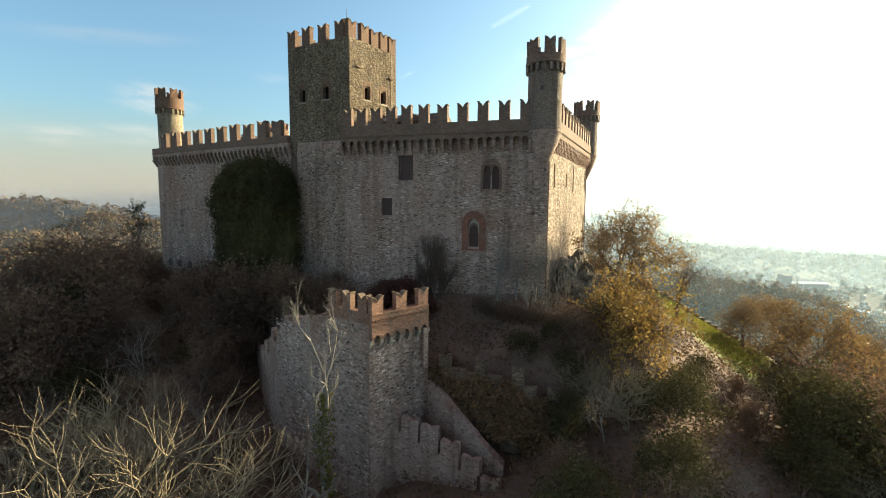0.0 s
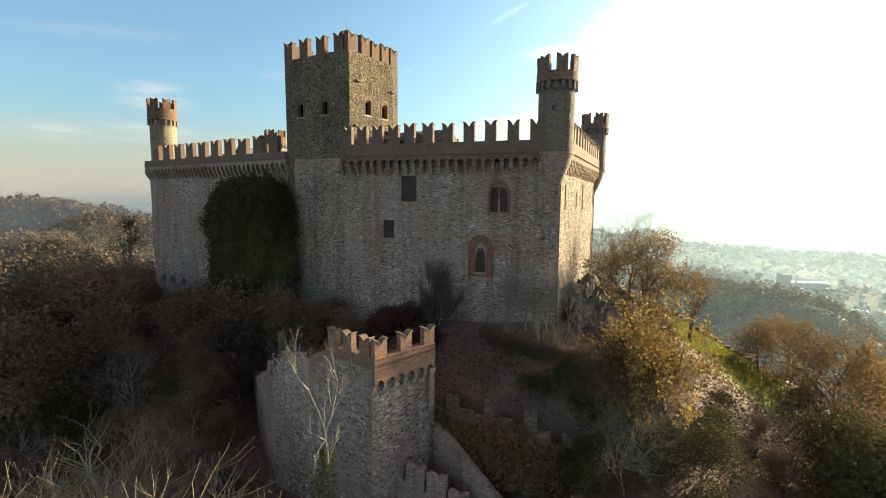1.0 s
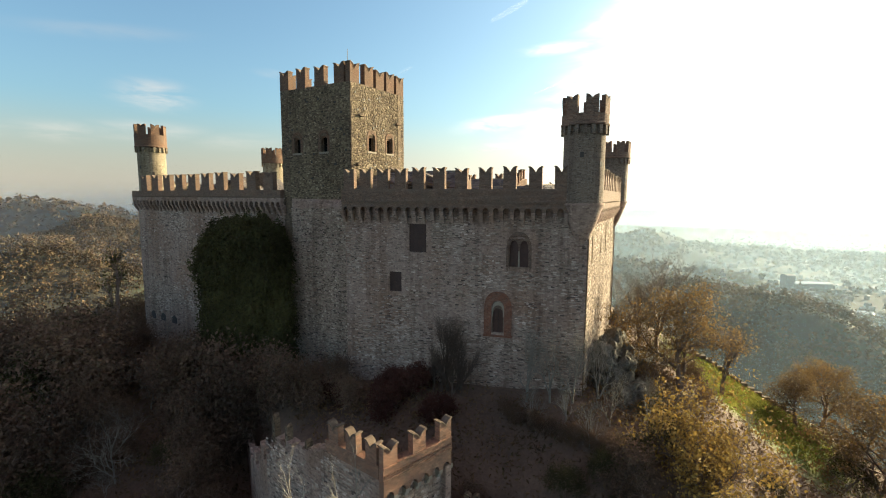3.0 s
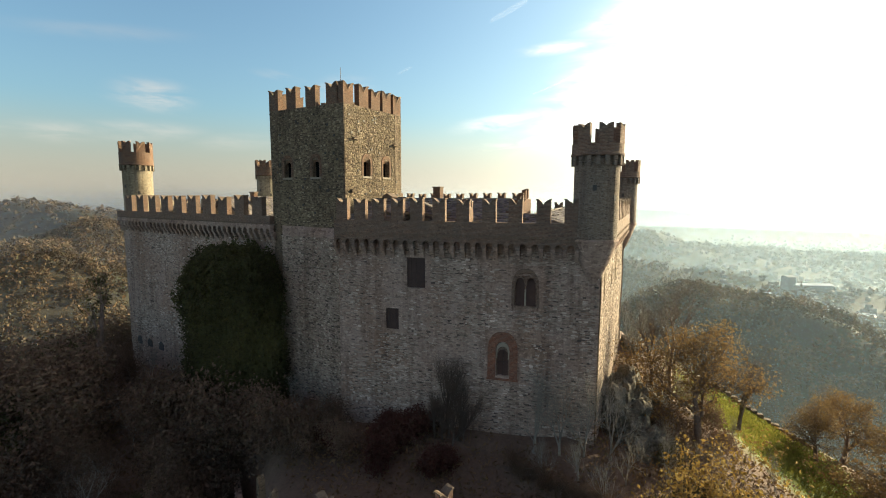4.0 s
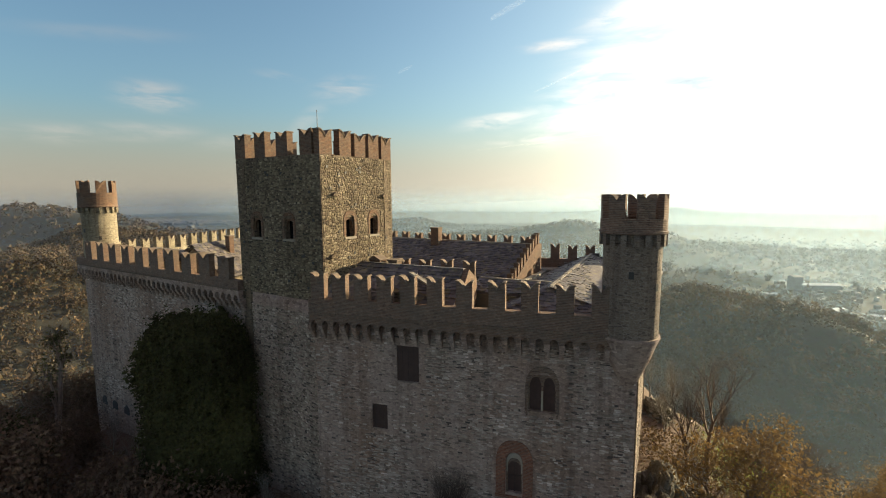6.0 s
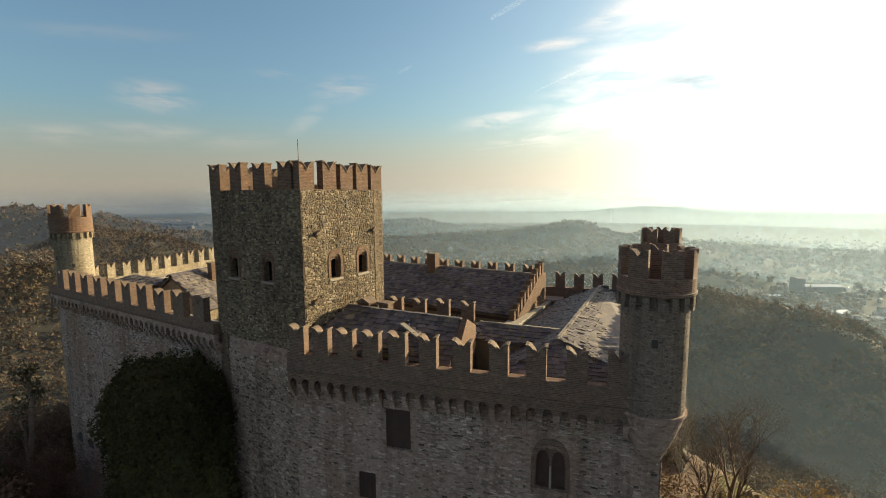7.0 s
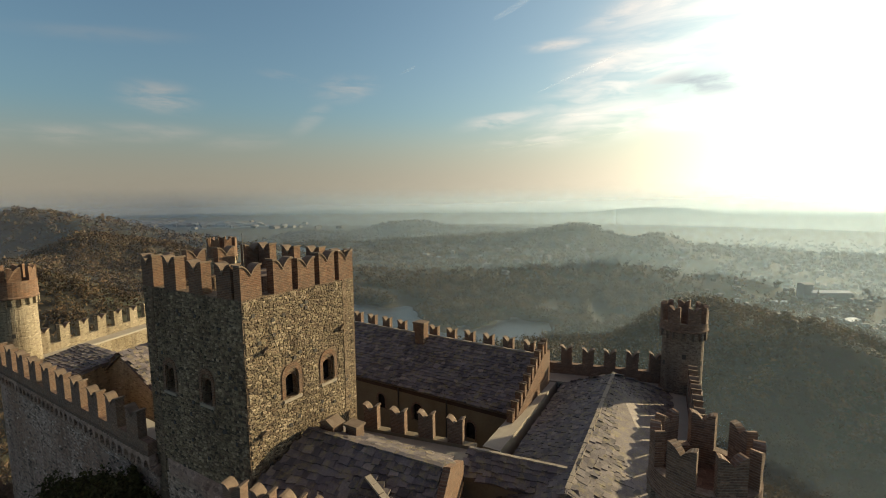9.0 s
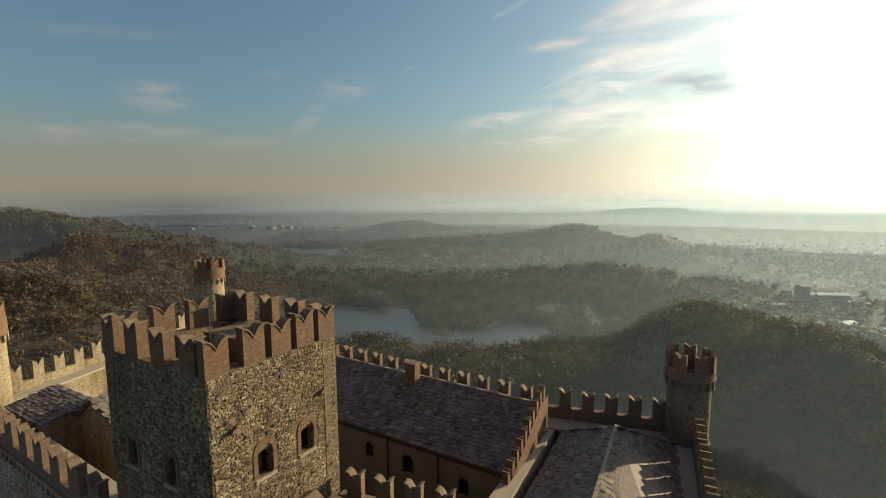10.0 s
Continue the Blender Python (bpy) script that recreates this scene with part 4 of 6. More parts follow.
E0, E1 = (-2.8, 42.6), (0.6, 66.0)
le = math.dist(E0, E1)
EH = [(2.0, 2.5, 9.4, 11.6), (8.3, 8.8, 9.6, 11.0), (12.6, 13.2, 9.2, 12.0), (21.6, 22.3, 2.6, 6.4), (21.8, 22.3, 9.5, 12.0)]
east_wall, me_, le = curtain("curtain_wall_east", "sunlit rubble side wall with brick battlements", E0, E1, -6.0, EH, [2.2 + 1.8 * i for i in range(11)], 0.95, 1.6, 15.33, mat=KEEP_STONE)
for h in EH:
    bm = bmesh.new()
    block(bm, me_, h[0] - 0.12, h[1] + 0.12, -0.05, 0.15, h[2] - 0.12, h[2] - 0.004)
    win = part("window", bm, PALE_TRIM, east_wall, "narrow dark window slit")
    bm = bmesh.new()
    block(bm, me_, h[0], h[1], 0.3, 0.34, h[2], h[3])
    part("pane", bm, GLASS, win)
N0, N1 = (0.6, 66.5), (-10.6, 66.5)
north_wall, mn_, ln = curtain("curtain_wall_north", "rubble wall with swallow-tail brick battlements", N0, N1, -6.0, [], [1.6 + 1.8 * i for i in range(5)], 0.95, 1.5, 15.1, 14.0)
V0, V1 = (-60.5, 83.0), (-59.5, 55.0)
far_wall, mv_, lv = curtain("curtain_wall_court", "sunlit inner face of a pale rubble curtain wall", V0, V1, -9.0, [], [1.0 + 2.0 * i for i in range(13)], 1.0, 1.7, 15.0, 14.0, PALE_STONE, brick=PALE_STONE)

# keep
K = [(-32.1, 46.2), (-23.45, 44.2), (-21.3, 51.6), (-29.95, 53.6)]
KLOW = [(-31.95, 46.25), (-23.3, 43.5)]
keep = thing("keep_tower", "square rubble-stone keep with brick swallow-tail battlements", "tower")
KTOP = 24.9
KH = [[(1.75, 2.55, 18.85, 20.35), (5.2, 6.0, 18.85, 20.35)], [(2.35, 3.15, 18.95, 20.4), (5.0, 5.8, 18.95, 20.4)], [], []]
KS = [[0.0, 2.25, 4.6, 7.0], [0.0, 1.9, 3.45, 5.0, 6.5], [0.2, 2.3, 4.6, 7.0], [0.2, 2.2, 4.2, 6.2]]
for i in range(4):
    m, length = along(K[i], K[(i + 1) % 4])
    bm = bmesh.new()
    pierced(bm, m, length, 8.0, KTOP, 0.0, 1.0, KH[i])
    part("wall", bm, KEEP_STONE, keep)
    skip = [(h[0] - 0.28, h[1] + 0.28, h[2] - 0.12, h[3] + 0.5) for h in KH[i]]
    if i in (0, 1):
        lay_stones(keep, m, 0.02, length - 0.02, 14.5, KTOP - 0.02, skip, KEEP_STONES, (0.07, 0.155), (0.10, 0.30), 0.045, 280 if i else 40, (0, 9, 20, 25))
    merlons(keep, m, KS[i], KTOP, 1.17, 1.72, 0.55, -0.01, BRICK_KEEP, 0.52)
    for h in KH[i]:
        cx = (h[0] + h[1]) / 2
        bm = bmesh.new()
        band(bm, m, pointed(1.34, h[2] + 0.1, h[3] + 0.5, 1.15), pointed(0.9, h[2] + 0.1, h[3] + 0.2, 1.1), cx, -0.045, 0.25)
        win = part("window", bm, BRICK_KEEP, keep, "arched window in a brick surround")
        bm = bmesh.new()
        panel(bm, m, cx - 0.46, cx + 0.46, h[2] + 0.6, h[3] + 0.25, [(cx, 0.78, h[2], h[3] - 0.15, 1.0)], 0.12, 0.25)
        part("tympanum", bm, BRICK_KEEP, win)
        bm = bmesh.new()
        block(bm, m, cx - 0.5, cx + 0.5, 0.45, 0.5, h[2] - 0.05, h[3])
        part("pane", bm, GLASS, win)
        bm = bmesh.new()
        block(bm, m, cx - 0.6, cx + 0.6, -0.1, 0.2, h[2] - 0.16, h[2] - 0.004)
        part("sill", bm, PALE_TRIM, win)
    if i in (0, 1):
        # dark blocks stand in for the shade inside holes left by scaffold beams
        for _ in range(26):
            x, z = random.uniform(0.5, length - 0.5), random.uniform(15.2, 24.2)
            if any(a < x < b and c < z < d for a, b, c, d in skip):
                continue
            bm = bmesh.new()
            block(bm, m, x - 0.09, x + 0.09, -0.075, 0.0, z - 0.09, z + 0.09)
            part("putlog_shade_block", bm, IRON, keep)
    if i == 1:
        for x, z in ((1.25, 22.0), (6.6, 21.9), (0.9, 17.6)):
            bm = bmesh.new()
            prism(bm, [(-0.34, 0.0), (0.34, 0.0), (0.26, 0.14), (0.0, 0.26), (-0.26, 0.14)], lambda u, v, d: m @ Vector((x + u, d, z + v)), -0.26, 0.0)
            part("spout", bm, KEEP_STONE, keep, "projecting dark stone spout")
m, length = along(*KLOW)
bm = bmesh.new()
low = [Vector((*p, -4.0)) for p in KLOW + [(-23.3, 45.6), (-31.0, 47.6)]]
high = [Vector((KLOW[0][0], KLOW[0][1], 14.6)), Vector((*KLOW[1], 13.6)), Vector((-23.3, 45.6, 16.2)), Vector((-31.0, 47.6, 15.4))]
low, high = [bm.verts.new(p) for p in low], [bm.verts.new(p) for p in high]
bm.faces.new(low[::-1])
bm.faces.new(high[:3])
bm.faces.new((high[0], high[2], high[3]))
for i in range(4):
    bm.faces.new((low[i], low[(i + 1) % 4], high[(i + 1) % 4], high[i]))
part("lower_body", bm, STONE, keep, "brown-grey rubble lower stage of the keep")
lay_stones(keep, m, 0.02, length - 0.02, -1.0, 13.6, [], MID_STONES, (0.07, 0.17), (0.12, 0.36), 0.045, 0, None, 0.85, 0.15)
mid = [sum(p[j] for p in K) / 4 for j in (0, 1)]
bm = bmesh.new()
prism(bm, [(mid[0] + (p[0] - mid[0]) * 0.85, mid[1] + (p[1] - mid[1]) * 0.85) for p in K], lambda u, v, d: Vector((u, v, d)), 23.2, 23.5)
part("roof_floor", bm, PAVING, keep)
m, _ = along(K[0], K[1])
bm = bmesh.new()
block(bm, m, 3.2, 6.0, 3.6, 6.0, 23.504, 25.3)
part("stair_head", bm, BRICK_KEEP, keep, "dark brick stair housing on the tower top")
bm = bmesh.new()
block(bm, m, -0.25, 0.02, 0.6, 1.8, 16.0, 21.3)
part("flue", bm, KEEP_STONE, keep)
bm = bmesh.new()
bmesh.ops.create_cone(bm, segments=6, radius1=0.04, radius2=0.02, depth=3.4, matrix=m @ Matrix.Translation((7.6, 1.2, 26.4)), cap_ends=True)
part("lightning_rod", bm, IRON, keep)


def turret(name, label, c, r, z0, ring, top, foot, shaft, crown, n=7, start=0.3):
    """A round corner turret: stone cone below, shaft, corbelled ring of small arches and merlons."""
    ob = thing(name, label, "turret")
    seg = 36

    def lathe(profile, hole=0.0):
        bm = bmesh.new()
        rows = [[bm.verts.new((c[0] + rr * math.cos(2 * math.pi * i / seg), c[1] + rr * math.sin(2 * math.pi * i / seg), z)) for i in range(seg)] for rr, z in profile]
        for a, b in zip(rows, rows[1:]):
            for i in range(seg):
                bm.faces.new((a[i], a[(i + 1) % seg], b[(i + 1) % seg], b[i]))
        bm.faces.new(rows[0][::-1])
        bm.faces.new(rows[-1])
        return bm
    part("foot", lathe([(r * 0.2, foot), (r * 0.5, foot + (z0 - foot) * 0.3), (r * 0.78, foot + (z0 - foot) * 0.6), (r * 1.0, z0 - 0.35), (r * 1.07, z0 - 0.15), (r * 1.07, z0)]), STONE, ob)
    part("shaft", lathe([(r, z0 + 0.004), (r, ring - 0.05)]), shaft, ob)
    R = r + 0.2
    part("crown", lathe([(R - 0.22, ring - 0.02), (R, ring), (R + 0.05, ring + 0.06), (R + 0.05, ring + 0.16), (R, ring + 0.2), (R, top - 1.3), (R - 0.35, top - 1.3), (R - 0.35, top - 1.9)]), crown, ob)
    bm = bmesh.new()
    block(bm, Matrix.Identity(4), -0.12, 0.12, -0.24, 0.06, -0.62, -0.34)
    block(bm, Matrix.Identity(4), -0.14, 0.14, -0.24, 0.06, -0.36, 0.0)
    me = mesh_of("bracket", bm, shaft)
    nb = 18
    for i in range(nb):
        share("bracket", me, ob, Matrix.Translation((c[0], c[1], ring)) @ Matrix.Rotation(2 * math.pi * i / nb, 4, "Z") @ Matrix.Translation((0, -r + 0.02, 0)))
    w = 2 * math.pi * R / n * 0.62
    bm = bmesh.new()
    outline = tail_outline(w, 1.3, 0.3)

    def bend(u, v, d):
        a = (u - w / 2) / R
        return Vector((math.sin(a) * (R - d), -math.cos(a) * (R - d), v))
    prism(bm, outline, bend, 0.0, 0.34)
    me = mesh_of("merlon", bm, crown)
    for i in range(n):
        share("merlon", me, ob, Matrix.Translation((c[0], c[1], top - 1.3)) @ Matrix.Rotation(2 * math.pi * (i + start) / n, 4, "Z"))
    # loopholes are not cut: dark plates give the shade inside them
    for a, z in ((-0.1, 0.62), (-1.2, 0.45), (0.9, 0.5)):
        bm = bmesh.new()
        mm = Matrix.Translation((c[0], c[1], z0 + (ring - z0) * z)) @ Matrix.Rotation(a, 4, "Z") @ Matrix.Translation((0, -r, 0))
        block(bm, mm, -0.13, 0.13, -0.015, 0.2, -0.18, 0.2)
        part("loophole_shade", bm, IRON, ob, "dark plate for the shade in a small opening")
    return ob


TURRET = rubble("turret_stone", (0.10, 0.075, 0.058), (0.19, 0.145, 0.112), (0.27, 0.22, 0.175), (0.25, 0.21, 0.17), 0.24, (0.55, 0.5, 0.45), 2.4)
turret("turret_southeast", "round brown masonry corner turret with battlements", (-3.4, 42.75), 1.5, 14.3, 19.9, 22.0, 11.0, TURRET, BRICK)
turret("turret_southwest", "pale round corner turret with red-brown brick crown", (-57.8, 54.2), 1.62, 14.2, 20.9, 23.8, 11.0, PALE_STONE, BRICK_KEEP)
turret("turret_northeast", "round brick corner turret with battlements", (0.3, 65.8), 1.5, 14.3, 19.3, 21.3, 11.0, TURRET, BRICK)
turret("turret_northwest", "pale round corner turret with brick crown", (-60.5, 83.0), 1.9, 14.0, 20.9, 23.8, 11.0, PALE_STONE, BRICK_KEEP)


# roofs of stone slates
def slab_shapes(count=8):
    out = []
    for _ in range(count):
        bm = bmesh.new()
        j = lambda k: random.uniform(-k, k)
        ring = [(-0.5 + j(0.08), -0.5 + j(0.16)), (0.0 + j(0.1), -0.55 + j(0.12)), (0.5 + j(0.08), -0.5 + j(0.16)), (0.52, 0.5), (-0.52, 0.5)]
        prism(bm, ring, lambda u, v, d: Vector((u, v, d)), 0.0, 1.0)
        out.append(mesh_of("slate", bm, SLATE))
    return out


SLABS = slab_shapes()


def slated(name, label, facets, singles=280, size=(0.36, 0.32)):
    """A roof: flat boarding under each facet (eave left, eave right, ridge right, ridge left), then overlapping slates."""
    bm = bmesh.new()
    for q in facets:
        up = (Vector(q[1]) - Vector(q[0])).cross(Vector(q[2]) - Vector(q[0])).normalized()
        lo = [bm.verts.new(Vector(p) - up * 0.18) for p in q]
        hi = [bm.verts.new(Vector(p)) for p in q]
        if (Vector(q[2]) - Vector(q[3])).length < 0.02:
            lo, hi = lo[:3], hi[:3]
        n = len(lo)
        bm.faces.new(lo[::-1])
        bm.faces.new(hi)
        for i in range(n):
            bm.faces.new((lo[i], lo[(i + 1) % n], hi[(i + 1) % n], hi[i]))
    ob = tagged(part(name, bm, SLATE), label, "roof", kind="structure")
    raw = [(np.array([v.co for v in s.vertices]), [tuple(p.vertices) for p in s.polygons]) for s in SLABS]
    vs, fs, base, made = [], [], 0, 0
    total = 0
    for q in facets:
        e0, e1, r1, r0 = [Vector(p) for p in q]
        rise = ((r0 + r1) / 2 - (e0 + e1) / 2)
        up = (e1 - e0).cross(rise).normalized()
        if up.z < 0:
            up = -up
        rows = max(2, round(rise.length / size[1]))
        for j in range(rows):
            a, b = e0.lerp(r0, j / rows), e1.lerp(r1, j / rows)
            run = (b - a).length
            if run < 0.3:
                continue
            side = (b - a).normalized()
            way = up.cross(side).normalized()
            if way.dot(rise) < 0:
                way = -way
            x = -random.uniform(0, 0.3)
            while x < run:
                w = size[0] * random.uniform(0.7, 1.5)
                k = random.randrange(len(SLABS))
                tilt = 0.11 + random.uniform(-0.05, 0.09)
                d = size[1] * random.uniform(1.3, 1.6)
                mm = Matrix.Translation(a + side * (x + w / 2) + way * (d * 0.36 + random.uniform(-0.05, 0.05)) + up * random.uniform(0.035, 0.06))
                mm = mm @ Matrix((side, way, up)).transposed().to_4x4() @ Matrix.Rotation(-tilt, 4, "X") @ Matrix.Rotation(random.uniform(-0.05, 0.05), 4, "Y") @ Matrix.Rotation(random.uniform(-0.14, 0.14), 4, "Z") @ Matrix.Diagonal((w * 1.0, d, random.uniform(0.04, 0.085), 1))
                x += w
                if x - w / 2 > run or x - w / 2 < 0:
                    continue
                total += 1
                if made < singles and total % 3 == 0:
                    share("slate", SLABS[k], ob, mm)
                    made += 1
                    continue
                v, f = raw[k]
                vs.append(v @ np.array(mm.to_3x3()).T + np.array(mm.translation))
                fs += [tuple(i + base for i in p) for p in f]
                base += len(v)
    if vs:
        rest = new("slating", mesh_from("slating", np.vstack(vs), fs, SLATE))
        rest.parent = ob
        rest["kind"] = "stuff"
    return ob


def ridge_line(name, p, q, parent, mat, w=0.22, t=0.09):
    d = Vector(q) - Vector(p)
    n = max(1, int(d.length / 0.55))
    rot = d.to_track_quat("X", "Z").to_matrix().to_4x4()
    for i in range(n):
        bm = bmesh.new()
        L = d.length / n
        block(bm, Matrix.Identity(4), -L / 2 + 0.01, L / 2 - 0.01, -w, w, -0.02, t)
        share(name, mesh_of(name, bm, mat), parent, Matrix.Translation(Vector(p).lerp(Vector(q), (i + 0.5) / n) + Vector((0, 0, random.uniform(0.03, 0.06)))) @ rot @ Matrix.Rotation(random.uniform(-0.04, 0.04), 4, "Z"))


# north wing: court wall, roof, gable with climbing merlons, parapet behind the ridge
u = Vector((-0.971, 0.24, 0))
v = Vector((-0.24, -0.971, 0))
A0 = Vector((-10.6, 63.0, 0))
LEN = 23.0


def nw(a, b, z):
    p = A0 + u * a + v * b
    return (p.x, p.y, z)


roof_n = slated("roof_north", "dark stone-slate roof of the north wing", [[nw(LEN, 5.6, 14.2), nw(0.25, 5.6, 14.2), nw(0.25, 0, 16.85), nw(LEN, 0, 16.85)]])
ridge_line("ridge_stone", nw(0.3, -0.05, 16.9), nw(LEN, -0.05, 16.9), roof_n, PALE_TRIM, 0.1)
wing = thing("north_wing", "plastered courtyard wing under a slate roof", "building")
m, length = along(nw(LEN, 5.3, 0)[:2], nw(0.2, 5.3, 0)[:2])
NH = [(length - 3.9, length - 3.1, 11.2, 12.6), (length - 8.9, length - 7.9, 11.4, 12.9), (length - 12.6, length - 11.8, 11.6, 12.9), (length - 17, length - 16.2, 11.6, 12.9)]
bm = bmesh.new()
pierced(bm, m, length, 2.0, 14.1, 0.0, 0.6, NH)
part("wall", bm, PLASTER, wing)
for i, h in enumerate(NH):
    cx = (h[0] + h[1]) / 2
    bm = bmesh.new()
    band(bm, m, pointed(h[1] - h[0] + 0.3, h[2], h[3] + 0.15, 1.1), pointed(h[1] - h[0], h[2], h[3], 1.1), cx, -0.03, 0.15)
    win = part("window", bm, BRICK, wing, "small arched window with dark panes")
    for k in ((-0.25, 0.25) if i == 1 else (0.0,)):
        bm = bmesh.new()
        block(bm, m, cx + k - (0.22 if i == 1 else 0.4), cx + k + (0.22 if i == 1 else 0.4), 0.2, 0.24, h[2], h[3])
        part("pane", bm, GLASS, win)
for x in (length - 5.6, length - 10.3):
    bm = bmesh.new()
    bmesh.ops.create_cone(bm, segments=8, radius1=0.06, radius2=0.06, depth=9.0, matrix=m @ Matrix.Translation((x, -0.09, 9.4)), cap_ends=True)
    part("downpipe", bm, IRON, wing)
bm = bmesh.new()
block(bm, m, 0, length, -0.02, 0.55, 13.6, 13.9)
part("eave_board", bm, WOOD, wing)
# gable
mg, lg = along(nw(0, 6.6, 0)[:2], nw(0, -1.6, 0)[:2])
bm = bmesh.new()
prism(bm, [(0, 2.0), (lg, 2.0), (lg, 16.95), (6.6, 16.95), (0, 13.7)], lambda a, b, d: mg @ Vector((a, d, b)), -0.25, 0.25)
part("gable", bm, BRICK_KEEP, wing, "brown brick gable wall")
me = merlon_mesh("merlon", 0.4, 1.15, 0.45, BRICK_KEEP, 0.2)
co = coping_mesh(0.4, 1.15, 0.45, COPING, 0.2, 0.03, 0.06)
for i in range(10):
    a = 0.15 + i * 0.78
    z = 13.65 + min(a, 6.6) * 0.492
    ob = share("merlon", me, wing, mg @ Matrix.Translation((a, -0.22, z)))
    share("coping", co, ob, Matrix.Identity(4))
    bm = bmesh.new()
    block(bm, mg, a - 0.19, a + 0.59, -0.24, 0.24, z - 0.5, z - 0.004)
    part("step", bm, BRICK_KEEP, wing)
# parapet behind the ridge
mp, lp = along(nw(0, -1.3, 0)[:2], nw(LEN + 3, -1.6, 0)[:2])
bm = bmesh.new()
block(bm, mp, 0, lp, 0.0, 0.5, 2.0, 16.25)
part("parapet", bm, BRICK, wing)
merlons(wing, mp, [0.9 + 1.92 * i for i in range(12)], 16.25, 0.9, 1.3, 0.45, 0.0, BRICK, 0.5)


def chimney(name, label, at, size, z0, z1, cap=True):
    ob = thing(name, label, "chimney")
    mm = Matrix.Translation((at[0], at[1], 0)) @ Matrix.Rotation(radians(-14), 4, "Z")
    s = size / 2
    bm = bmesh.new()
    block(bm, mm, -s, s, -s * 0.8, s * 0.8, z0, z1)
    part("shaft", bm, BRICK_KEEP, ob)
    if cap:
        bm = bmesh.new()
        prism(bm, [(-s - 0.12, z1 + 0.004), (s + 0.12, z1 + 0.004), (0, z1 + 0.32)], lambda a, b, d: mm @ Vector((a, d, b)), -s * 0.95, s * 0.95)
        part("cap", bm, COPING, ob)
    else:
        bm = bmesh.new()
        block(bm, mm, -s - 0.08, s + 0.08, -s * 0.8 - 0.08, s * 0.8 + 0.08, z1 + 0.004, z1 + 0.14)
        part("cap", bm, COPING, ob)
    return ob


chimney("chimney", "square brick chimney on the slate roof", (-21.6, 64.9), 1.0, 15.5, 18.3, False)
chimney("chimney", "squat brick chimney with gabled cap beside the keep", (-21.0, 48.0), 1.0, 15.6, 17.15)
chimney("chimney", "small brick chimney beside the keep", (-19.7, 48.3), 0.8, 15.6, 17.0, False)

# walk beside the gable
bm = bmesh.new()
mwk, lwk = along((-12.3, 53.0), (-9.4, 65.6))
block(bm, mwk, 0, lwk, -0.15, 1.05, 12.0, 14.05)
tagged(part("roof_walk", bm, PAVING), "pale paved walk along the roofs", "walkway", kind="structure")

# east wing
RS, RN = (-7.95, 47.6, 15.7), (-5.05, 62.2, 16.2)
EW0, EW1 = (-11.15, 53.0, 14.05), (-8.75, 64.6, 14.05)
roof_e = slated("roof_east", "hipped stone-slate roof of the east wing", [
    [EW1, EW0, RS, RN], [(-2.2, 44.6, 13.95), (0.0, 65.0, 13.95), RN, RS],
    [(-11.6, 44.0, 14.1), (-2.2, 44.6, 13.95), RS, RS], [EW0, (-11.6, 44.0, 14.1), RS, RS], [(0.0, 65.0, 13.95), EW1, RN, RN]])
ridge_line("ridge_stone", (RS[0], RS[1], RS[2]), RN, roof_e, PALE_TRIM, 0.12)
ridge_line("ridge_stone", RS, (-2.4, 44.7, 14.0), roof_e, SLATE, 0.12)
ew = thing("east_wing", "plain masonry walls under the hipped roof", "building")
for p, q in (((-11.1, 44.2), (-11.0, 53.0)), ((-11.0, 53.0), (-8.6, 64.4))):
    mm, ll = along(q, p)
    bm = bmesh.new()
    block(bm, mm, 0, ll, 0.0, 0.5, 2.0, 13.85)
    part("wall", bm, PLASTER, ew)

# south wing
R0, R1 = (-21.9, 47.3, 16.9), (-13.65, 45.9, 16.9)
roof_s = slated("roof_south", "dark stone-slate roof beside the keep", [
    [(-23.2, 43.5, 15.0), (-13.65, 43.0, 15.1), R1, R0], [(-13.65, 48.2, 15.9), (-21.3, 49.6, 15.9), R0, R1]], size=(0.42, 0.38))
ridge_line("ridge_stone", R0, R1, roof_s, SLATE, 0.14)
roof_d = slated("roof_dormer", "small gabled dormer roof, its sunlit edge put in pale stone", [
    [(-19.3, 43.2, 15.9), (-17.0, 42.95, 15.7), (-16.95, 44.4, 16.75), (-16.95, 44.4, 16.75)], [(-16.9, 42.7, 15.9), (-14.4, 43.0, 15.75), (-16.95, 44.4, 16.75), (-16.95, 44.4, 16.75)]], 60)
# pale ridge stones: the sunlit edge is put into their colour
ridge_line("ridge_stone", (-16.95, 44.35, 16.78), (-14.5, 42.95, 15.95), roof_d, PALE_TRIM, 0.16)
sw = thing("south_wing", "plain masonry walls under the front roofs", "building")
bm = bmesh.new()
prism(bm, [(43.0, 12.0), (48.3, 12.0), (48.3, 15.95), (45.9, 17.0), (43.0, 15.15)], lambda a, b, d: Vector((d, a, b)), -13.66, -13.3)
part("gable", bm, BRICK_KEEP, sw, "brick gable end")
bm = bmesh.new()
prism(bm, [(43.2, 12.0), (50.2, 12.0), (50.2, 14.9), (43.2, 14.9)], lambda a, b, d: Vector((d, a, b)), -22.0, -13.7)
part("body", bm, PLASTER, sw)
roof_b = slated("roof_link", "low slate roof between the wings", [[(-13.4, 48.4, 14.95), (-8.3, 47.9, 14.95), (-8.0, 49.5, 15.6), (-13.4, 50.0, 15.6)]], 80)
ridge_line("ridge_stone", (-13.4, 50.05, 15.62), (-8.0, 49.55, 15.62), roof_b, PALE_TRIM, 0.1)
bm = bmesh.new()
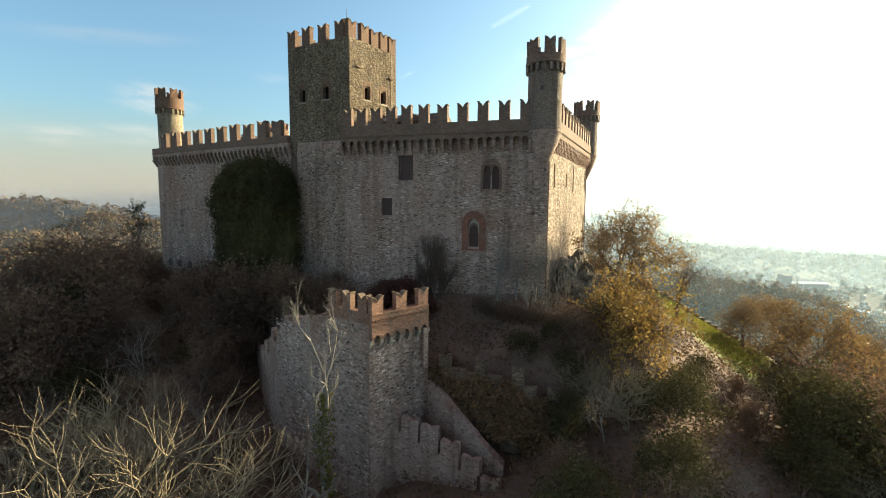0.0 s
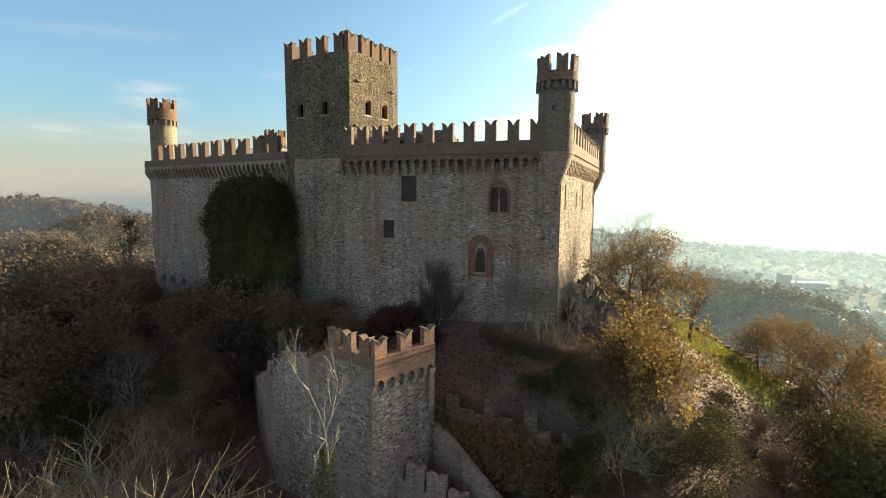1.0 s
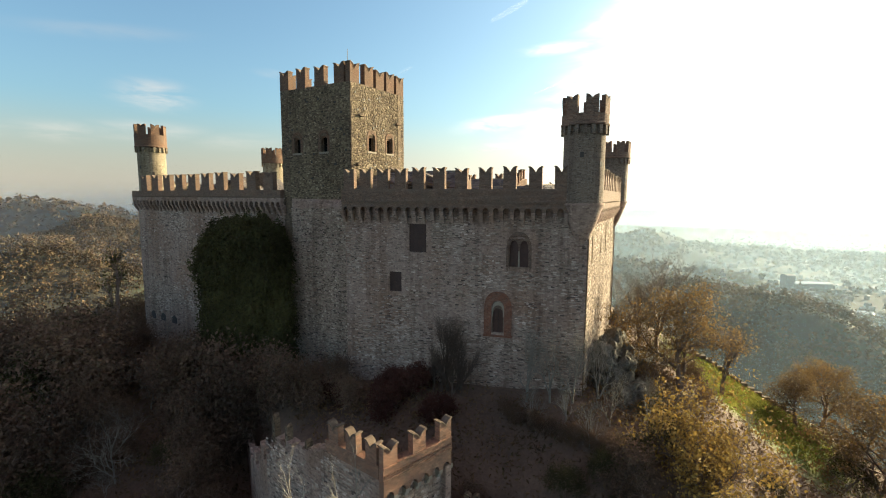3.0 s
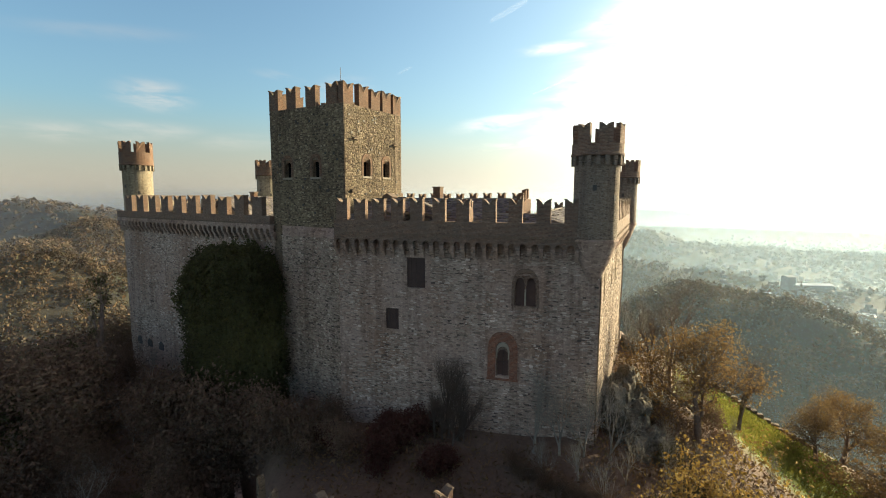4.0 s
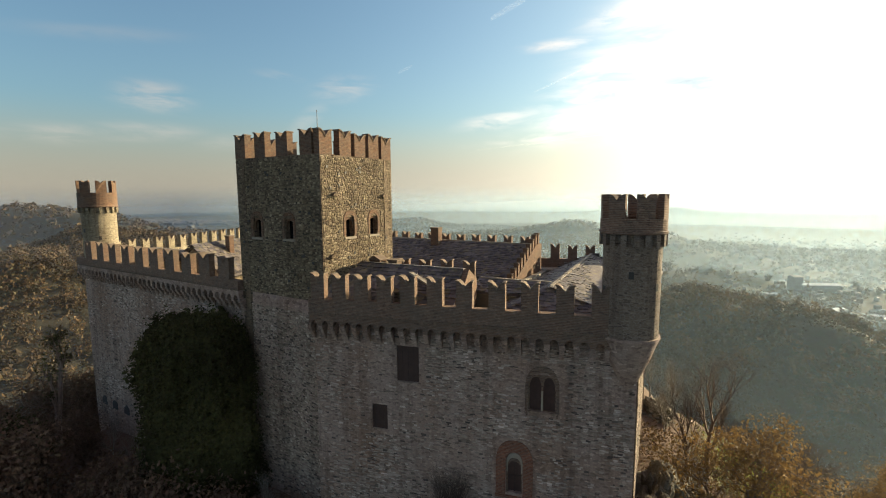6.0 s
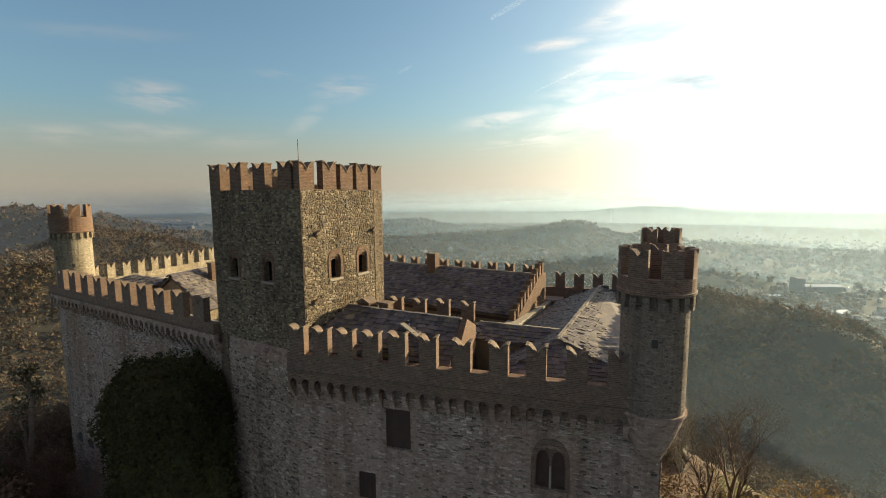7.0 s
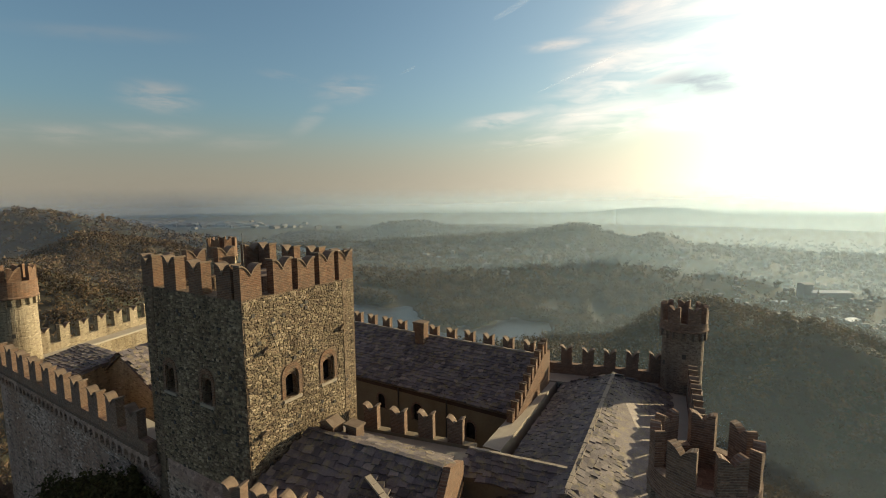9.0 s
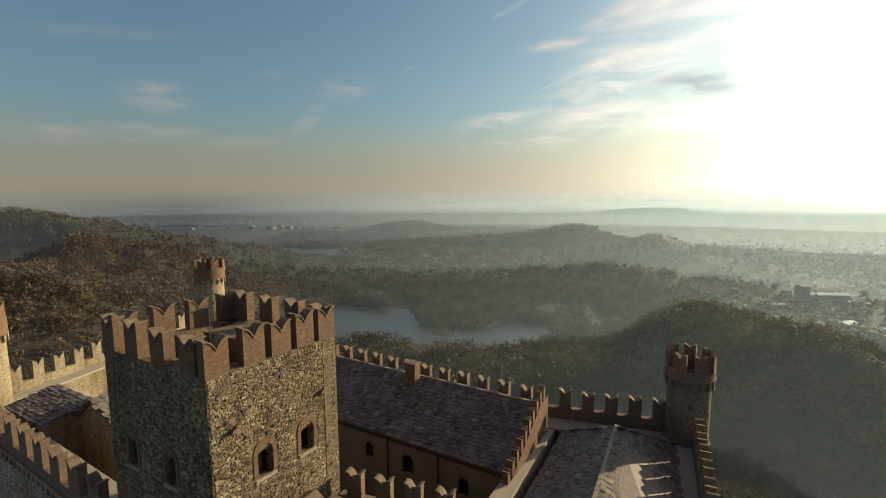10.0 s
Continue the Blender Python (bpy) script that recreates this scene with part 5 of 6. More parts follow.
prism(bm, [(-13.4, 48.6), (-8.6, 48.1), (-8.6, 50.3), (-13.4, 50.8)], lambda a, b, d: Vector((a, b, d)), 8.0, 14.75)
part("wall", bm, PLASTER, sw, "brown plastered wall of the light well")
bm = bmesh.new()
prism(bm, [(-22.0, 43.8), (-2.9, 43.8), (-2.9, 53.0), (-21.0, 53.0)], lambda a, b, d: Vector((a, b, d)), 7.6, 8.0)
part("floor", bm, PAVING, sw)
mi, li = along((-21.2, 51.3), (-13.3, 51.0))
bm = bmesh.new()
block(bm, mi, 0, li, 0.0, 0.5, 2.0, 15.2)
part("parapet", bm, PLASTER, sw)
merlons(sw, mi, [0.55 + 1.88 * i for i in range(4)], 15.2, 0.95, 1.5, 0.45, 0.0, BRICK, 0.45)
bm = bmesh.new()
prism(bm, [(-21.2, 49.6), (-13.4, 48.2), (-13.4, 51.0), (-21.0, 51.3)], lambda a, b, d: Vector((a, b, d)), 14.6, 15.0)
part("walk", bm, PAVING, sw)

# buildings in the western court
def house(name, label, x0, x1, y0, y1, eave, ridge, mat, singles):
    ob = thing(name, label, "building")
    xm = (x0 + x1) / 2
    bm = bmesh.new()
    prism(bm, [(x0, -2.0), (x1, -2.0), (x1, eave), (xm, ridge - 0.1), (x0, eave)], lambda a, b, d: Vector((a, d, b)), y0, y1)
    part("wall", bm, mat, ob)
    slated("roof_court", "stone-slate gable roof in the court", [[(x0 - 0.3, y1 + 0.2, eave - 0.2), (x0 - 0.3, y0 - 0.3, eave - 0.2), (xm, y0 - 0.3, ridge), (xm, y1 + 0.2, ridge)], [(x1 + 0.3, y0 - 0.3, eave - 0.2), (x1 + 0.3, y1 + 0.2, eave - 0.2), (xm, y1 + 0.2, ridge), (xm, y0 - 0.3, ridge)]], singles)
    return ob


house("court_house", "plastered gabled house inside the court", -48.3, -40.9, 54.0, 62.5, 13.9, 17.0, PALE_STONE, 60)
chimney("chimney", "small brick chimney on the court house", (-43.3, 57.6), 0.7, 14.5, 17.6, False)
gh = thing("gatehouse", "low stone gatehouse with a slab roof behind the parapet", "building")
mgk, _ = along((-53.0, 53.0), (-46.6, 51.6))
bm = bmesh.new()
block(bm, mgk, 0, 6.2, 0.2, 3.2, -2.0, 15.75)
part("wall", bm, PALE_STONE, gh)
slated("roof_gatehouse", "mossy slab roof of the gatehouse", [[tuple(mgk @ Vector(p)) for p in ((-0.3, -0.1, 15.6), (6.5, -0.1, 15.6), (6.5, 3.5, 16.2), (-0.3, 3.5, 16.2))]], 40)
bm = bmesh.new()
bmesh.ops.create_cone(bm, segments=20, radius1=0.5, radius2=0.5, depth=0.1, matrix=mgk @ Matrix.Translation((4.2, 0.17, 14.6)) @ Matrix.Rotation(radians(90), 4, "X"), cap_ends=True)
part("round_window", bm, GLASS, gh)
# court paving
bm = bmesh.new()
prism(bm, [(-58.5, 54.5), (-30.5, 52.5), (-21.5, 52.5), (-11.5, 52.5), (-11.5, 60.0), (-34.0, 66.0), (-59.5, 82.0)], lambda a, b, d: Vector((a, b, d)), 1.2, 1.6)
tagged(part("court_floor", bm, PAVING), "paved inner court of the castle", "floor", kind="structure")

# low openings as dark plates on the uncut wall, in place of their shade
for a in WSLITS:
    bm = bmesh.new()
    prism(bm, [(-0.55, 0), (0.55, 0), (0.55, 0.7), (0.0, 1.05), (-0.55, 0.7)], lambda u, v, d: mw_ @ Vector((a + u, d, -1.6 + v)), -0.05, 0.0)
    part("loophole_shade", bm, IRON, west_wall, "dark plate for the shade in a low opening")
# stonework of the outer faces
HS = [(h[0] - 0.3, h[1] + 0.3, h[2] - 0.3, h[3] + 0.3) for h in WIN_S[:2]] + [(WIN_S[2][0] - 0.4, WIN_S[2][1] + 0.4, 8.9, 12.2), (WIN_S[3][0] - 0.8, WIN_S[3][1] + 0.8, 3.3, 7.25)]
lay_stones(south_wall, ms, 0.0, ls - 0.0, -2.0, 13.3, HS, STONES, (0.055, 0.14), (0.10, 0.38), 0.035, 250, (8, 18, 8, 13), 0.8, 0.8)
lay_stones(west_wall, mw_, 0.0, lw, -6.0, 13.0, [], STONES, (0.07, 0.17), (0.12, 0.42), 0.035, 0, None, 0.75, 0.8)
lay_stones(east_wall, me_, 0.0, le, -2.0, 13.3, [(h[0] - 0.2, h[1] + 0.2, h[2] - 0.2, h[3] + 0.2) for h in EH], MID_STONES, (0.09, 0.2), (0.18, 0.55), 0.022, 0, None, 0.75, 0.3)

# ---- outworks below the castle ----
GATE_BRICK = brickwork("gate_brick", (0.14, 0.066, 0.042), (0.25, 0.118, 0.073), (0.35, 0.185, 0.115), (0.24, 0.19, 0.15), 0.4)
gate = thing("gate_bastion", "rubble gate tower with red brick battlements", "bastion")
GA, GB, GC = (-13.25, 27.2), (-10.75, 31.5), (-17.9, 29.0)
m, length = along(GA, GB)
bm = bmesh.new()
pierced(bm, m, length, -16.0, -0.25, 0.0, 0.7, [])
block(bm, m, length, length + 0.02, -0.35, 0.7, -14, -4.1)
part("wall", bm, STONE, gate)
bm = bmesh.new()
block(bm, m, length - 0.45, length, -0.38, -0.004, -4.2, -1.2)
part("buttress", bm, STONE, gate, "pale stone corner buttress")
p_, n_ = arcade(gate, m, length, 0.82, -1.25, -0.25, 0.4, 0.4, GATE_BRICK)
for i in range(n_ + 1):
    bm = bmesh.new()
    block(bm, m, i * p_ - 0.13, i * p_ + 0.13, -0.38, 0.02, -1.5, -1.24)
    block(bm, m, i * p_ - 0.11, i * p_ + 0.11, -0.22, 0.02, -1.75, -1.5)
    part("corbel", bm, PALE_TRIM, gate, "pale stone corbel")
bm = bmesh.new()
block(bm, m, -0.02, length, -0.46, 0.2, -0.25, -0.12)
block(bm, m, -0.02, length, -0.40, 0.2, -0.12, 0.45)
block(bm, m, -0.02, length, -0.46, 0.2, 0.45, 0.58)
for i in range(24):
    x = 0.1 + i * (length - 0.2) / 23
    block(bm, m, x - 0.05, x + 0.05, -0.47, -0.39, 0.02, 0.16)
part("parapet", bm, GATE_BRICK, gate, "red brick parapet with a dentil course")
merlons(gate, m, [0.0, 2.0, 4.0], 0.58, 0.92, 1.15, 0.42, -0.40, GATE_BRICK, 0.35)
lay_stones(gate, m, 0.0, length, -9.0, -1.3, [], STONES, (0.08, 0.17), (0.14, 0.36), 0.035, 120, (0, 5, -6, -1), 0.75, 0.4)
m, length = along(GC, GA)
bm = bmesh.new()
pierced(bm, m, length, -16.0, -0.2, 0.0, 0.7, [])
part("wall", bm, STONE, gate)
lay_stones(gate, m, 0.0, length, -12.0, -0.3, [], STONES, (0.08, 0.17), (0.14, 0.36), 0.03, 100, (0, 8, -6, -1), 0.65, 0.7)
bm = bmesh.new()
block(bm, m, 0.6, length, -0.06, 0.5, -0.2, 0.58)
part("parapet", bm, GATE_BRICK, gate)
merlons(gate, m, [length - 1.0, length - 2.6, length - 4.1], 0.58, 0.85, 1.12, 0.42, -0.04, GATE_BRICK, 0.35)
# ruined wall running on from the bastion
ruin = thing("ruined_wall", "broken grey rubble wall with ragged top and stumps", "wall")
GD = (-23.4, 31.1)
m, length = along(GD, GC)
tops = [-2.6, -1.7, -1.2, -1.35, -0.95, -1.2, -0.8, -0.9, -0.6, -0.35]
bm = bmesh.new()
for i, z in enumerate(tops):
    a, b = length * i / len(tops), length * (i + 1) / len(tops)
    prism(bm, [(a, -16.0), (b, -16.0), (b, z + random.uniform(-0.1, 0.1)), ((a + b) / 2, z + random.uniform(-0.15, 0.15)), (a, z + random.uniform(-0.1, 0.1))], lambda u, v, d: m @ Vector((u, d, v)), 0.0, 0.7)
part("wall", bm, STONE, ruin)
for x, h in ((0.9, 1.5), (2.3, 1.2), (4.4, 0.9)):
    bm = bmesh.new()
    prism(bm, [(x - 0.16, -1.6), (x + 0.16, -1.6), (x + 0.12, -1.3 + h), (x - 0.05, -1.15 + h), (x - 0.13, -1.35 + h)], lambda u, v, d: m @ Vector((u, d, v)), 0.08, 0.5)
    part("stump", bm, KEEP_STONE, ruin)
lay_stones(ruin, m, 0.0, length, -12.0, -1.4, [], STONES, (0.08, 0.17), (0.14, 0.36), 0.03, 0, None, 0.65, 0.7)


def stepped_wall(name, label, points, width, mw, mh, gap, mat, dig=6.0):
    """A wall that follows falling ground, with a merlon on every step; points: x, y, top."""
    ob = thing(name, label, "wall")
    bm = bmesh.new()
    for (x0, y0, z0), (x1, y1, z1) in zip(points, points[1:]):
        m, length = along((x0, y0), (x1, y1))
        n = max(1, round(length / (mw + gap)))
        for i in range(n):
            a, b = length * i / n, length * (i + 1) / n
            z = z0 + (z1 - z0) * (i + 0.5) / n
            block(bm, m, a, b - 0.003, 0, width, z - dig, z)
            b2 = bmesh.new()
            x0_ = a + gap / 2
            prism(b2, tail_outline(mw, mh * random.uniform(0.8, 1.1), 0.22), lambda u, v, d: m @ Vector((x0_ + u, d, z - 0.004 + v)), 0.02, width - 0.1)
            part("merlon", b2, mat, ob)
    part("wall", bm, mat, ob)
    return ob


stepped_wall("lower_wall", "battlemented rubble wall stepping down the slope", [(-13.3, 28.9, -7.5), (-7.3, 28.4, -9.5), (-4.6, 28.0, -11.8)], 0.6, 1.3, 1.25, 0.42, STONE)
GARDEN = [(-10.4, 31.6, -4.15), (-5.0, 31.5, -4.6), (-2.5, 31.4, -5.3), (-0.3, 31.5, -6.5), (3.4, 34.4, -6.3), (7.9, 36.6, -7.5), (13.0, 39.4, -9.2)]
stepped_wall("garden_wall", "overgrown wall with small worn merlons", GARDEN, 0.5, 0.85, 1.3, 1.5, KEEP_STONE, 5.0)
stepped_wall("outer_wall", "broken rubble wall on the steep slope", [(-33.5, 41.0, -8.6), (-27.6, 34.6, -6.4), (-23.5, 31.3, -2.9)], 0.6, 0.9, 1.0, 1.3, STONE, 8.0)
# curved retaining bank at the foot of the bastion
bm = bmesh.new()
way = lambda t: Vector((-10.4 + 6.0 * t, 31.2 - 1.9 * math.sin(t * 1.5), -5.2 - 4.6 * t ** 1.2))
back, steps = Vector((0, 0.7, 0)), 30
for i in range(steps):
    p, q = way(i / steps), way((i + 1) / steps)
    p.z, q.z = p.z + random.uniform(-0.06, 0.06), q.z + random.uniform(-0.06, 0.06)
    low = [Vector((c.x, c.y, -15.0)) for c in (p, q, q + back, p + back)]
    lo, hi = [bm.verts.new(c) for c in low], [bm.verts.new(c) for c in (p, q, q + back, p + back)]
    bm.faces.new(lo[::-1])
    bm.faces.new(hi)
    for j in range(4):
        bm.faces.new((lo[j], lo[(j + 1) % 4], hi[(j + 1) % 4], hi[j]))
tagged(part("retaining_wall", bm, STONE), "grey rubble bank curving down from the bastion", "wall")

# low dry-stone wall round the meadow
bm = bmesh.new()
pts = [(8.0, 64.8), (12.0, 65.9), (16.0, 66.1), (20.5, 65.0)]
for p, q in zip(pts, pts[1:]):
    m, length = along(p, q)
    n = 6
    for i in range(n):
        x = p[0] + (q[0] - p[0]) * (i + 0.5) / n
        y = p[1] + (q[1] - p[1]) * (i + 0.5) / n
        g = land(x, y)
        block(bm, m, length * i / n, length * (i + 1) / n - 0.01, -0.25, 0.25, g - 1.5, g + 0.35 + random.uniform(-0.08, 0.08))
tagged(part("meadow_wall", bm, KEEP_STONE), "low dry-stone wall along the meadow edge", "wall")


def outcrop(name, label, c, size, seed):
    """A weathered rock: a sphere pushed about by layered noise."""
    bm = bmesh.new()
    bmesh.ops.create_icosphere(bm, subdivisions=5, radius=1.0)
    for v in bm.verts:
        p = v.co.copy()
        k = 1 + 0.35 * noise.noise(p * 1.6 + Vector((seed, 0, 0))) + 0.16 * noise.noise(p * 4 + Vector((0, seed, 0))) + 0.05 * noise.noise(p * 11)
        k += 0.22 * abs(noise.noise(Vector((p.x * 1.1, p.y * 1.1, p.z * 4 + seed)))) - 0.16 * max(0.0, 0.25 - abs(noise.noise(p * 3.1 + Vector((seed, seed, 0))))) / 0.25 + 0.03 * noise.noise(p * 23)
        v.co = Vector((p.x * size[0] * k, p.y * size[1] * k, p.z * size[2] * k)) + Vector(c)
    return tagged(part(name, bm, ROCK), label, "rock")


ROCK = speckled("grey_rock", [(0.045, 0.046, 0.028), (0.120, 0.108, 0.082), (0.22, 0.198, 0.155)], 0.9, 0.9, 0.12, 6.0, 0.9)
outcrop("rock_outcrop", "grey weathered rock outcrop under the castle corner", (-0.6, 48.2, -0.6), (2.2, 3.6, 3.2), 3.0)
outcrop("rock_outcrop", "grey boulder beside the castle corner", (0.8, 45.0, -1.6), (1.6, 1.9, 2.0), 9.0)
outcrop("rock_outcrop", "grey mossy crag below the east wall", (2.2, 51.5, -1.6), (1.7, 2.6, 1.9), 14.0)
outcrop("rock_outcrop", "grey mossy crag below the east wall", (3.0, 56.0, -2.2), (1.6, 2.6, 1.7), 21.0)
outcrop("rock_outcrop", "grey crag at the north-east corner", (2.0, 66.0, -1.4), (2.2, 2.8, 2.0), 27.0)
outcrop("rock_outcrop", "pale rock bank on the dark slope", (-2.0, 29.6, -11.2), (2.4, 0.9, 0.9), 6.0)

# ---- trees and shrubs ----
def grow(rng, height, width=None, spread=0.5, levels=4, kids=3, wander=0.25, up=0.12, r=0.16, first=0.25, shrink=0.66):
    """A branching skeleton: segments (start, end, radii) and the tips of its twigs."""
    segs, tips = [], []

    def limb(p, d, length, rad, level):
        n = (4, 3, 3, 2, 2, 2)[level]
        for i in range(n):
            d = d + rng.normal(0, wander, 3) * (0.5 if level == 0 else 1.0)
            d[2] += up
            d = d / np.linalg.norm(d)
            q = p + d * length / n
            r1 = rad * (0.86 if i < n - 1 else 0.7)
            segs.append((p, q, rad, r1))
            p, rad = q, r1
            if level < levels and (level > 0 or (i + 1) / n > first):
                for _ in range(kids if i == n - 1 else max(1, kids - 2)):
                    side = rng.normal(0, 1, 3)
                    side -= d * side.dot(d)
                    side /= np.linalg.norm(side)
                    k = spread * rng.uniform(0.6, 1.35)
                    limb(p, (d + side * k) / np.linalg.norm(d + side * k), length * shrink * rng.uniform(0.75, 1.1), rad * 0.68, level + 1)
        if level >= levels - 1:
            tips.append(p)

    limb(np.zeros(3), np.array([0.0, 0.0, 1.0]), height * 0.42, r, 0)
    ends = np.array([s[1] for s in segs])
    k = height / ends[:, 2].max()
    w = k if width is None else width / 2 / np.percentile(np.hypot(ends[:, 0], ends[:, 1]), 97)
    fit = np.array([w, w, k])
    return [(a * fit, b * fit, ra, rb) for a, b, ra, rb in segs], np.array(tips) * fit


def tubes(segs, sides=4):
    p0 = np.array([s[0] for s in segs])
    p1 = np.array([s[1] for s in segs])
    r0 = np.array([s[2] for s in segs])[:, None, None]
    r1 = np.array([s[3] for s in segs])[:, None, None]
    d = p1 - p0
    d /= np.linalg.norm(d, axis=1, keepdims=True)
    ref = np.where(np.abs(d[:, 2:3]) > 0.9, [[1.0, 0, 0]], [[0, 0, 1.0]])
    a = np.cross(d, ref)
    a /= np.linalg.norm(a, axis=1, keepdims=True)
    b = np.cross(d, a)
    th = np.linspace(0, 2 * math.pi, sides, endpoint=False)
    ring = a[:, None, :] * np.cos(th)[None, :, None] + b[:, None, :] * np.sin(th)[None, :, None]
    v = np.concatenate([p0[:, None, :] + ring * r0, p1[:, None, :] + ring * r1], 1).reshape(-1, 3)
    base = np.arange(len(segs))[:, None, None] * 2 * sides
    i = np.arange(sides)
    quad = np.stack([i, (i + 1) % sides, sides + (i + 1) % sides, sides + i], -1)[None]
    return v, (base + quad).reshape(-1, 4)


def leaves(rng, centres, each, reach, size, flat=0.6):
    """Small diamond leaves, turned every way, round the given places."""
    n = len(centres) * each
    c = np.repeat(centres, each, 0) + rng.normal(0, reach, (n, 3))
    u = rng.normal(0, 1, (n, 3))
    u /= np.linalg.norm(u, axis=1, keepdims=True)
    w = np.cross(u, rng.normal(0, 1, (n, 3)))
    w /= np.linalg.norm(w, axis=1, keepdims=True)
    s = (size * rng.uniform(0.6, 1.4, n))[:, None]
    fold = np.cross(u, w) * s * 0.25
    v = np.stack([c - u * s, c + w * s * flat + fold, c + u * s, c - w * s * flat + fold], 1).reshape(-1, 3)
    return v, np.arange(n * 4).reshape(-1, 4)


BARK_PALE = speckled("pale_bark", [(0.125, 0.098, 0.060), (0.21, 0.172, 0.108), (0.29, 0.245, 0.158)], 3.0, 0.9)
BARK_DARK = speckled("dark_bark", [(0.132, 0.089, 0.071), (0.263, 0.178, 0.139), (0.380, 0.272, 0.215)], 3.0, 0.95)
BARK_BROWN = speckled("brown_bark", [(0.06, 0.042, 0.032), (0.11, 0.078, 0.058), (0.17, 0.125, 0.095)], 3.0, 0.95)
BARK_GREY = speckled("grey_bark", [(0.125, 0.112, 0.094), (0.213, 0.194, 0.163), (0.312, 0.288, 0.250)], 3.0, 0.95)
LEAF_GOLD = leaf_material("gold_leaves", [(0.200, 0.122, 0.035), (0.30, 0.198, 0.055), (0.25, 0.168, 0.048), (0.35, 0.262, 0.085), (0.155, 0.098, 0.040)], 0.7, 0.35)
LEAF_RUST = leaf_material("rust_leaves", [(0.150, 0.096, 0.042), (0.220, 0.143, 0.060), (0.180, 0.117, 0.052), (0.28, 0.192, 0.085)], 0.7, 0.32)
LEAF_IVY = leaf_material("ivy_leaves", [(0.050, 0.046, 0.022), (0.066, 0.064, 0.026), (0.086, 0.084, 0.030), (0.062, 0.052, 0.028)], 0.9, 0.15)
LEAF_DARK = leaf_material("thicket_leaves", [(0.110, 0.074, 0.056), (0.160, 0.106, 0.076), (0.21, 0.134, 0.094), (0.125, 0.098, 0.060)], 0.8, 0.2)
LEAF_GREEN = leaf_material("shrub_leaves", [(0.069, 0.080, 0.020), (0.115, 0.120, 0.030), (0.161, 0.140, 0.040), (0.081, 0.070, 0.025)], 0.7, 0.4)
LEAF_RED = leaf_material("red_leaves", [(0.07, 0.030, 0.024), (0.10, 0.040, 0.032), (0.08, 0.045, 0.032)], 0.8, 0.25)


def tree(name, label, at, seed, bark, leaf=None, each=10, reach=0.35, size=0.16, turn=0.0, scale=1.0, crown="crown", sides=4, group="", category="tree", **how):
    rng = np.random.default_rng(seed)
    segs, tips = grow(rng, **how)
    ob = thing(name, label, category, group)
    cut = np.quantile([s[2] for s in segs], 0.75)
    for name_, some in (("trunk", [s for s in segs if s[2] > cut]), ("branchwork", [s for s in segs if s[2] <= cut])):
        v, f = tubes(some, sides)
        share(name_, mesh_from(name_, v, f, bark, True), ob, Matrix.Identity(4))
    if leaf is not None:
        v, f = leaves(rng, tips, each, reach, size)
        share(crown, mesh_from(crown, v, f, leaf), ob, Matrix.Identity(4))
    ob.matrix_basis = Matrix.Translation((at[0], at[1], land(*at) - 0.15)) @ Matrix.Rotation(turn, 4, "Z") @ Matrix.Scale(scale, 4)
    return ob


def again(ob, at, turn, scale, tall=1.0):
    return copy_thing_at(ob, Matrix.Translation((at[0], at[1], land(*at) - 0.2)) @ Matrix.Rotation(turn, 4, "Z") @ Matrix.Diagonal((scale, scale, scale * tall, 1)))


def copy_thing_at(ob, m):
    c = copy_thing(ob, Matrix.Identity(4))
    c.matrix_basis = m
    return c


OAK = dict(height=10.0, width=10.5, spread=0.8, levels=5, kids=3, wander=0.24, up=0.04, r=0.42, first=0.25, shrink=0.74)
oak = tree("oak_tree", "autumn oak with thinning golden-brown leaves", (5.2, 48.2), 11, BARK_BROWN, LEAF_RUST, 2, 0.2, 0.11, 0.3, 1.06, group="autumn oaks on the slope", sides=3, **OAK)
gold = tree("oak_tree", "oak in thin yellow-gold autumn leaf", (3.4, 34.0), 12, BARK_BROWN, LEAF_GOLD, 2, 0.2, 0.115, 0.0, 1.05, group="autumn oaks on the slope", sides=3, **OAK)
for at, turn, s in (((19.3, 61.4), 1.0, 0.68), ((22.8, 53.0), 2.2, 1.22), ((29.5, 60.5), 4.0, 1.1), ((24.0, 66.5), 4.9, 0.85)):
    again(oak, at, turn, s)
for at, turn, s in (((35.0, 62.0), 1.4, 1.1), ((26.5, 46.0), 5.0, 0.7), ((5.0, 36.5), 2.6, 0.6)):
    again(gold, at, turn, s)

bare = tree("bare_tree", "slender leafless tree against the haze", (11.1, 57.9), 21, BARK_BROWN, None, height=9.0, width=6.5, spread=0.55, levels=5, kids=3, wander=0.12, up=0.05, r=0.26, first=0.3, group="leafless trees", sides=3)
for at, turn, s, tall in (((4.6, 56.5), 1.0, 1.15, 1.25), ((24.5, 70.5), 3.0, 1.1, 1.0), ((2.6, 55.0), 4.0, 0.85, 1.3), ((33.5, 66.0), 5.0, 1.2, 1.1)):
    again(bare, at, turn, s, tall)

FIG = dict(height=9.5, width=11.0, spread=0.8, levels=4, kids=3, wander=0.27, up=0.3, r=0.46, first=0.0, shrink=0.76)
pale = tree("bare_tree", "pale leafless tree with dense upturned branches", (-21.8, 15.6), 33, BARK_PALE, None, turn=0.4, scale=1.8, group="leafless trees", sides=4, **FIG)
for at, turn, s in (((-26.0, 18.6), 2.0, 1.55), ((-18.2, 18.2), 4.1, 1.25), ((-30.5, 15.5), 1.0, 1.6), ((1.2, 32.6), 3.0, 0.6), ((3.4, 31.0), 5.0, 0.55)):
    again(pale, at, turn, s)
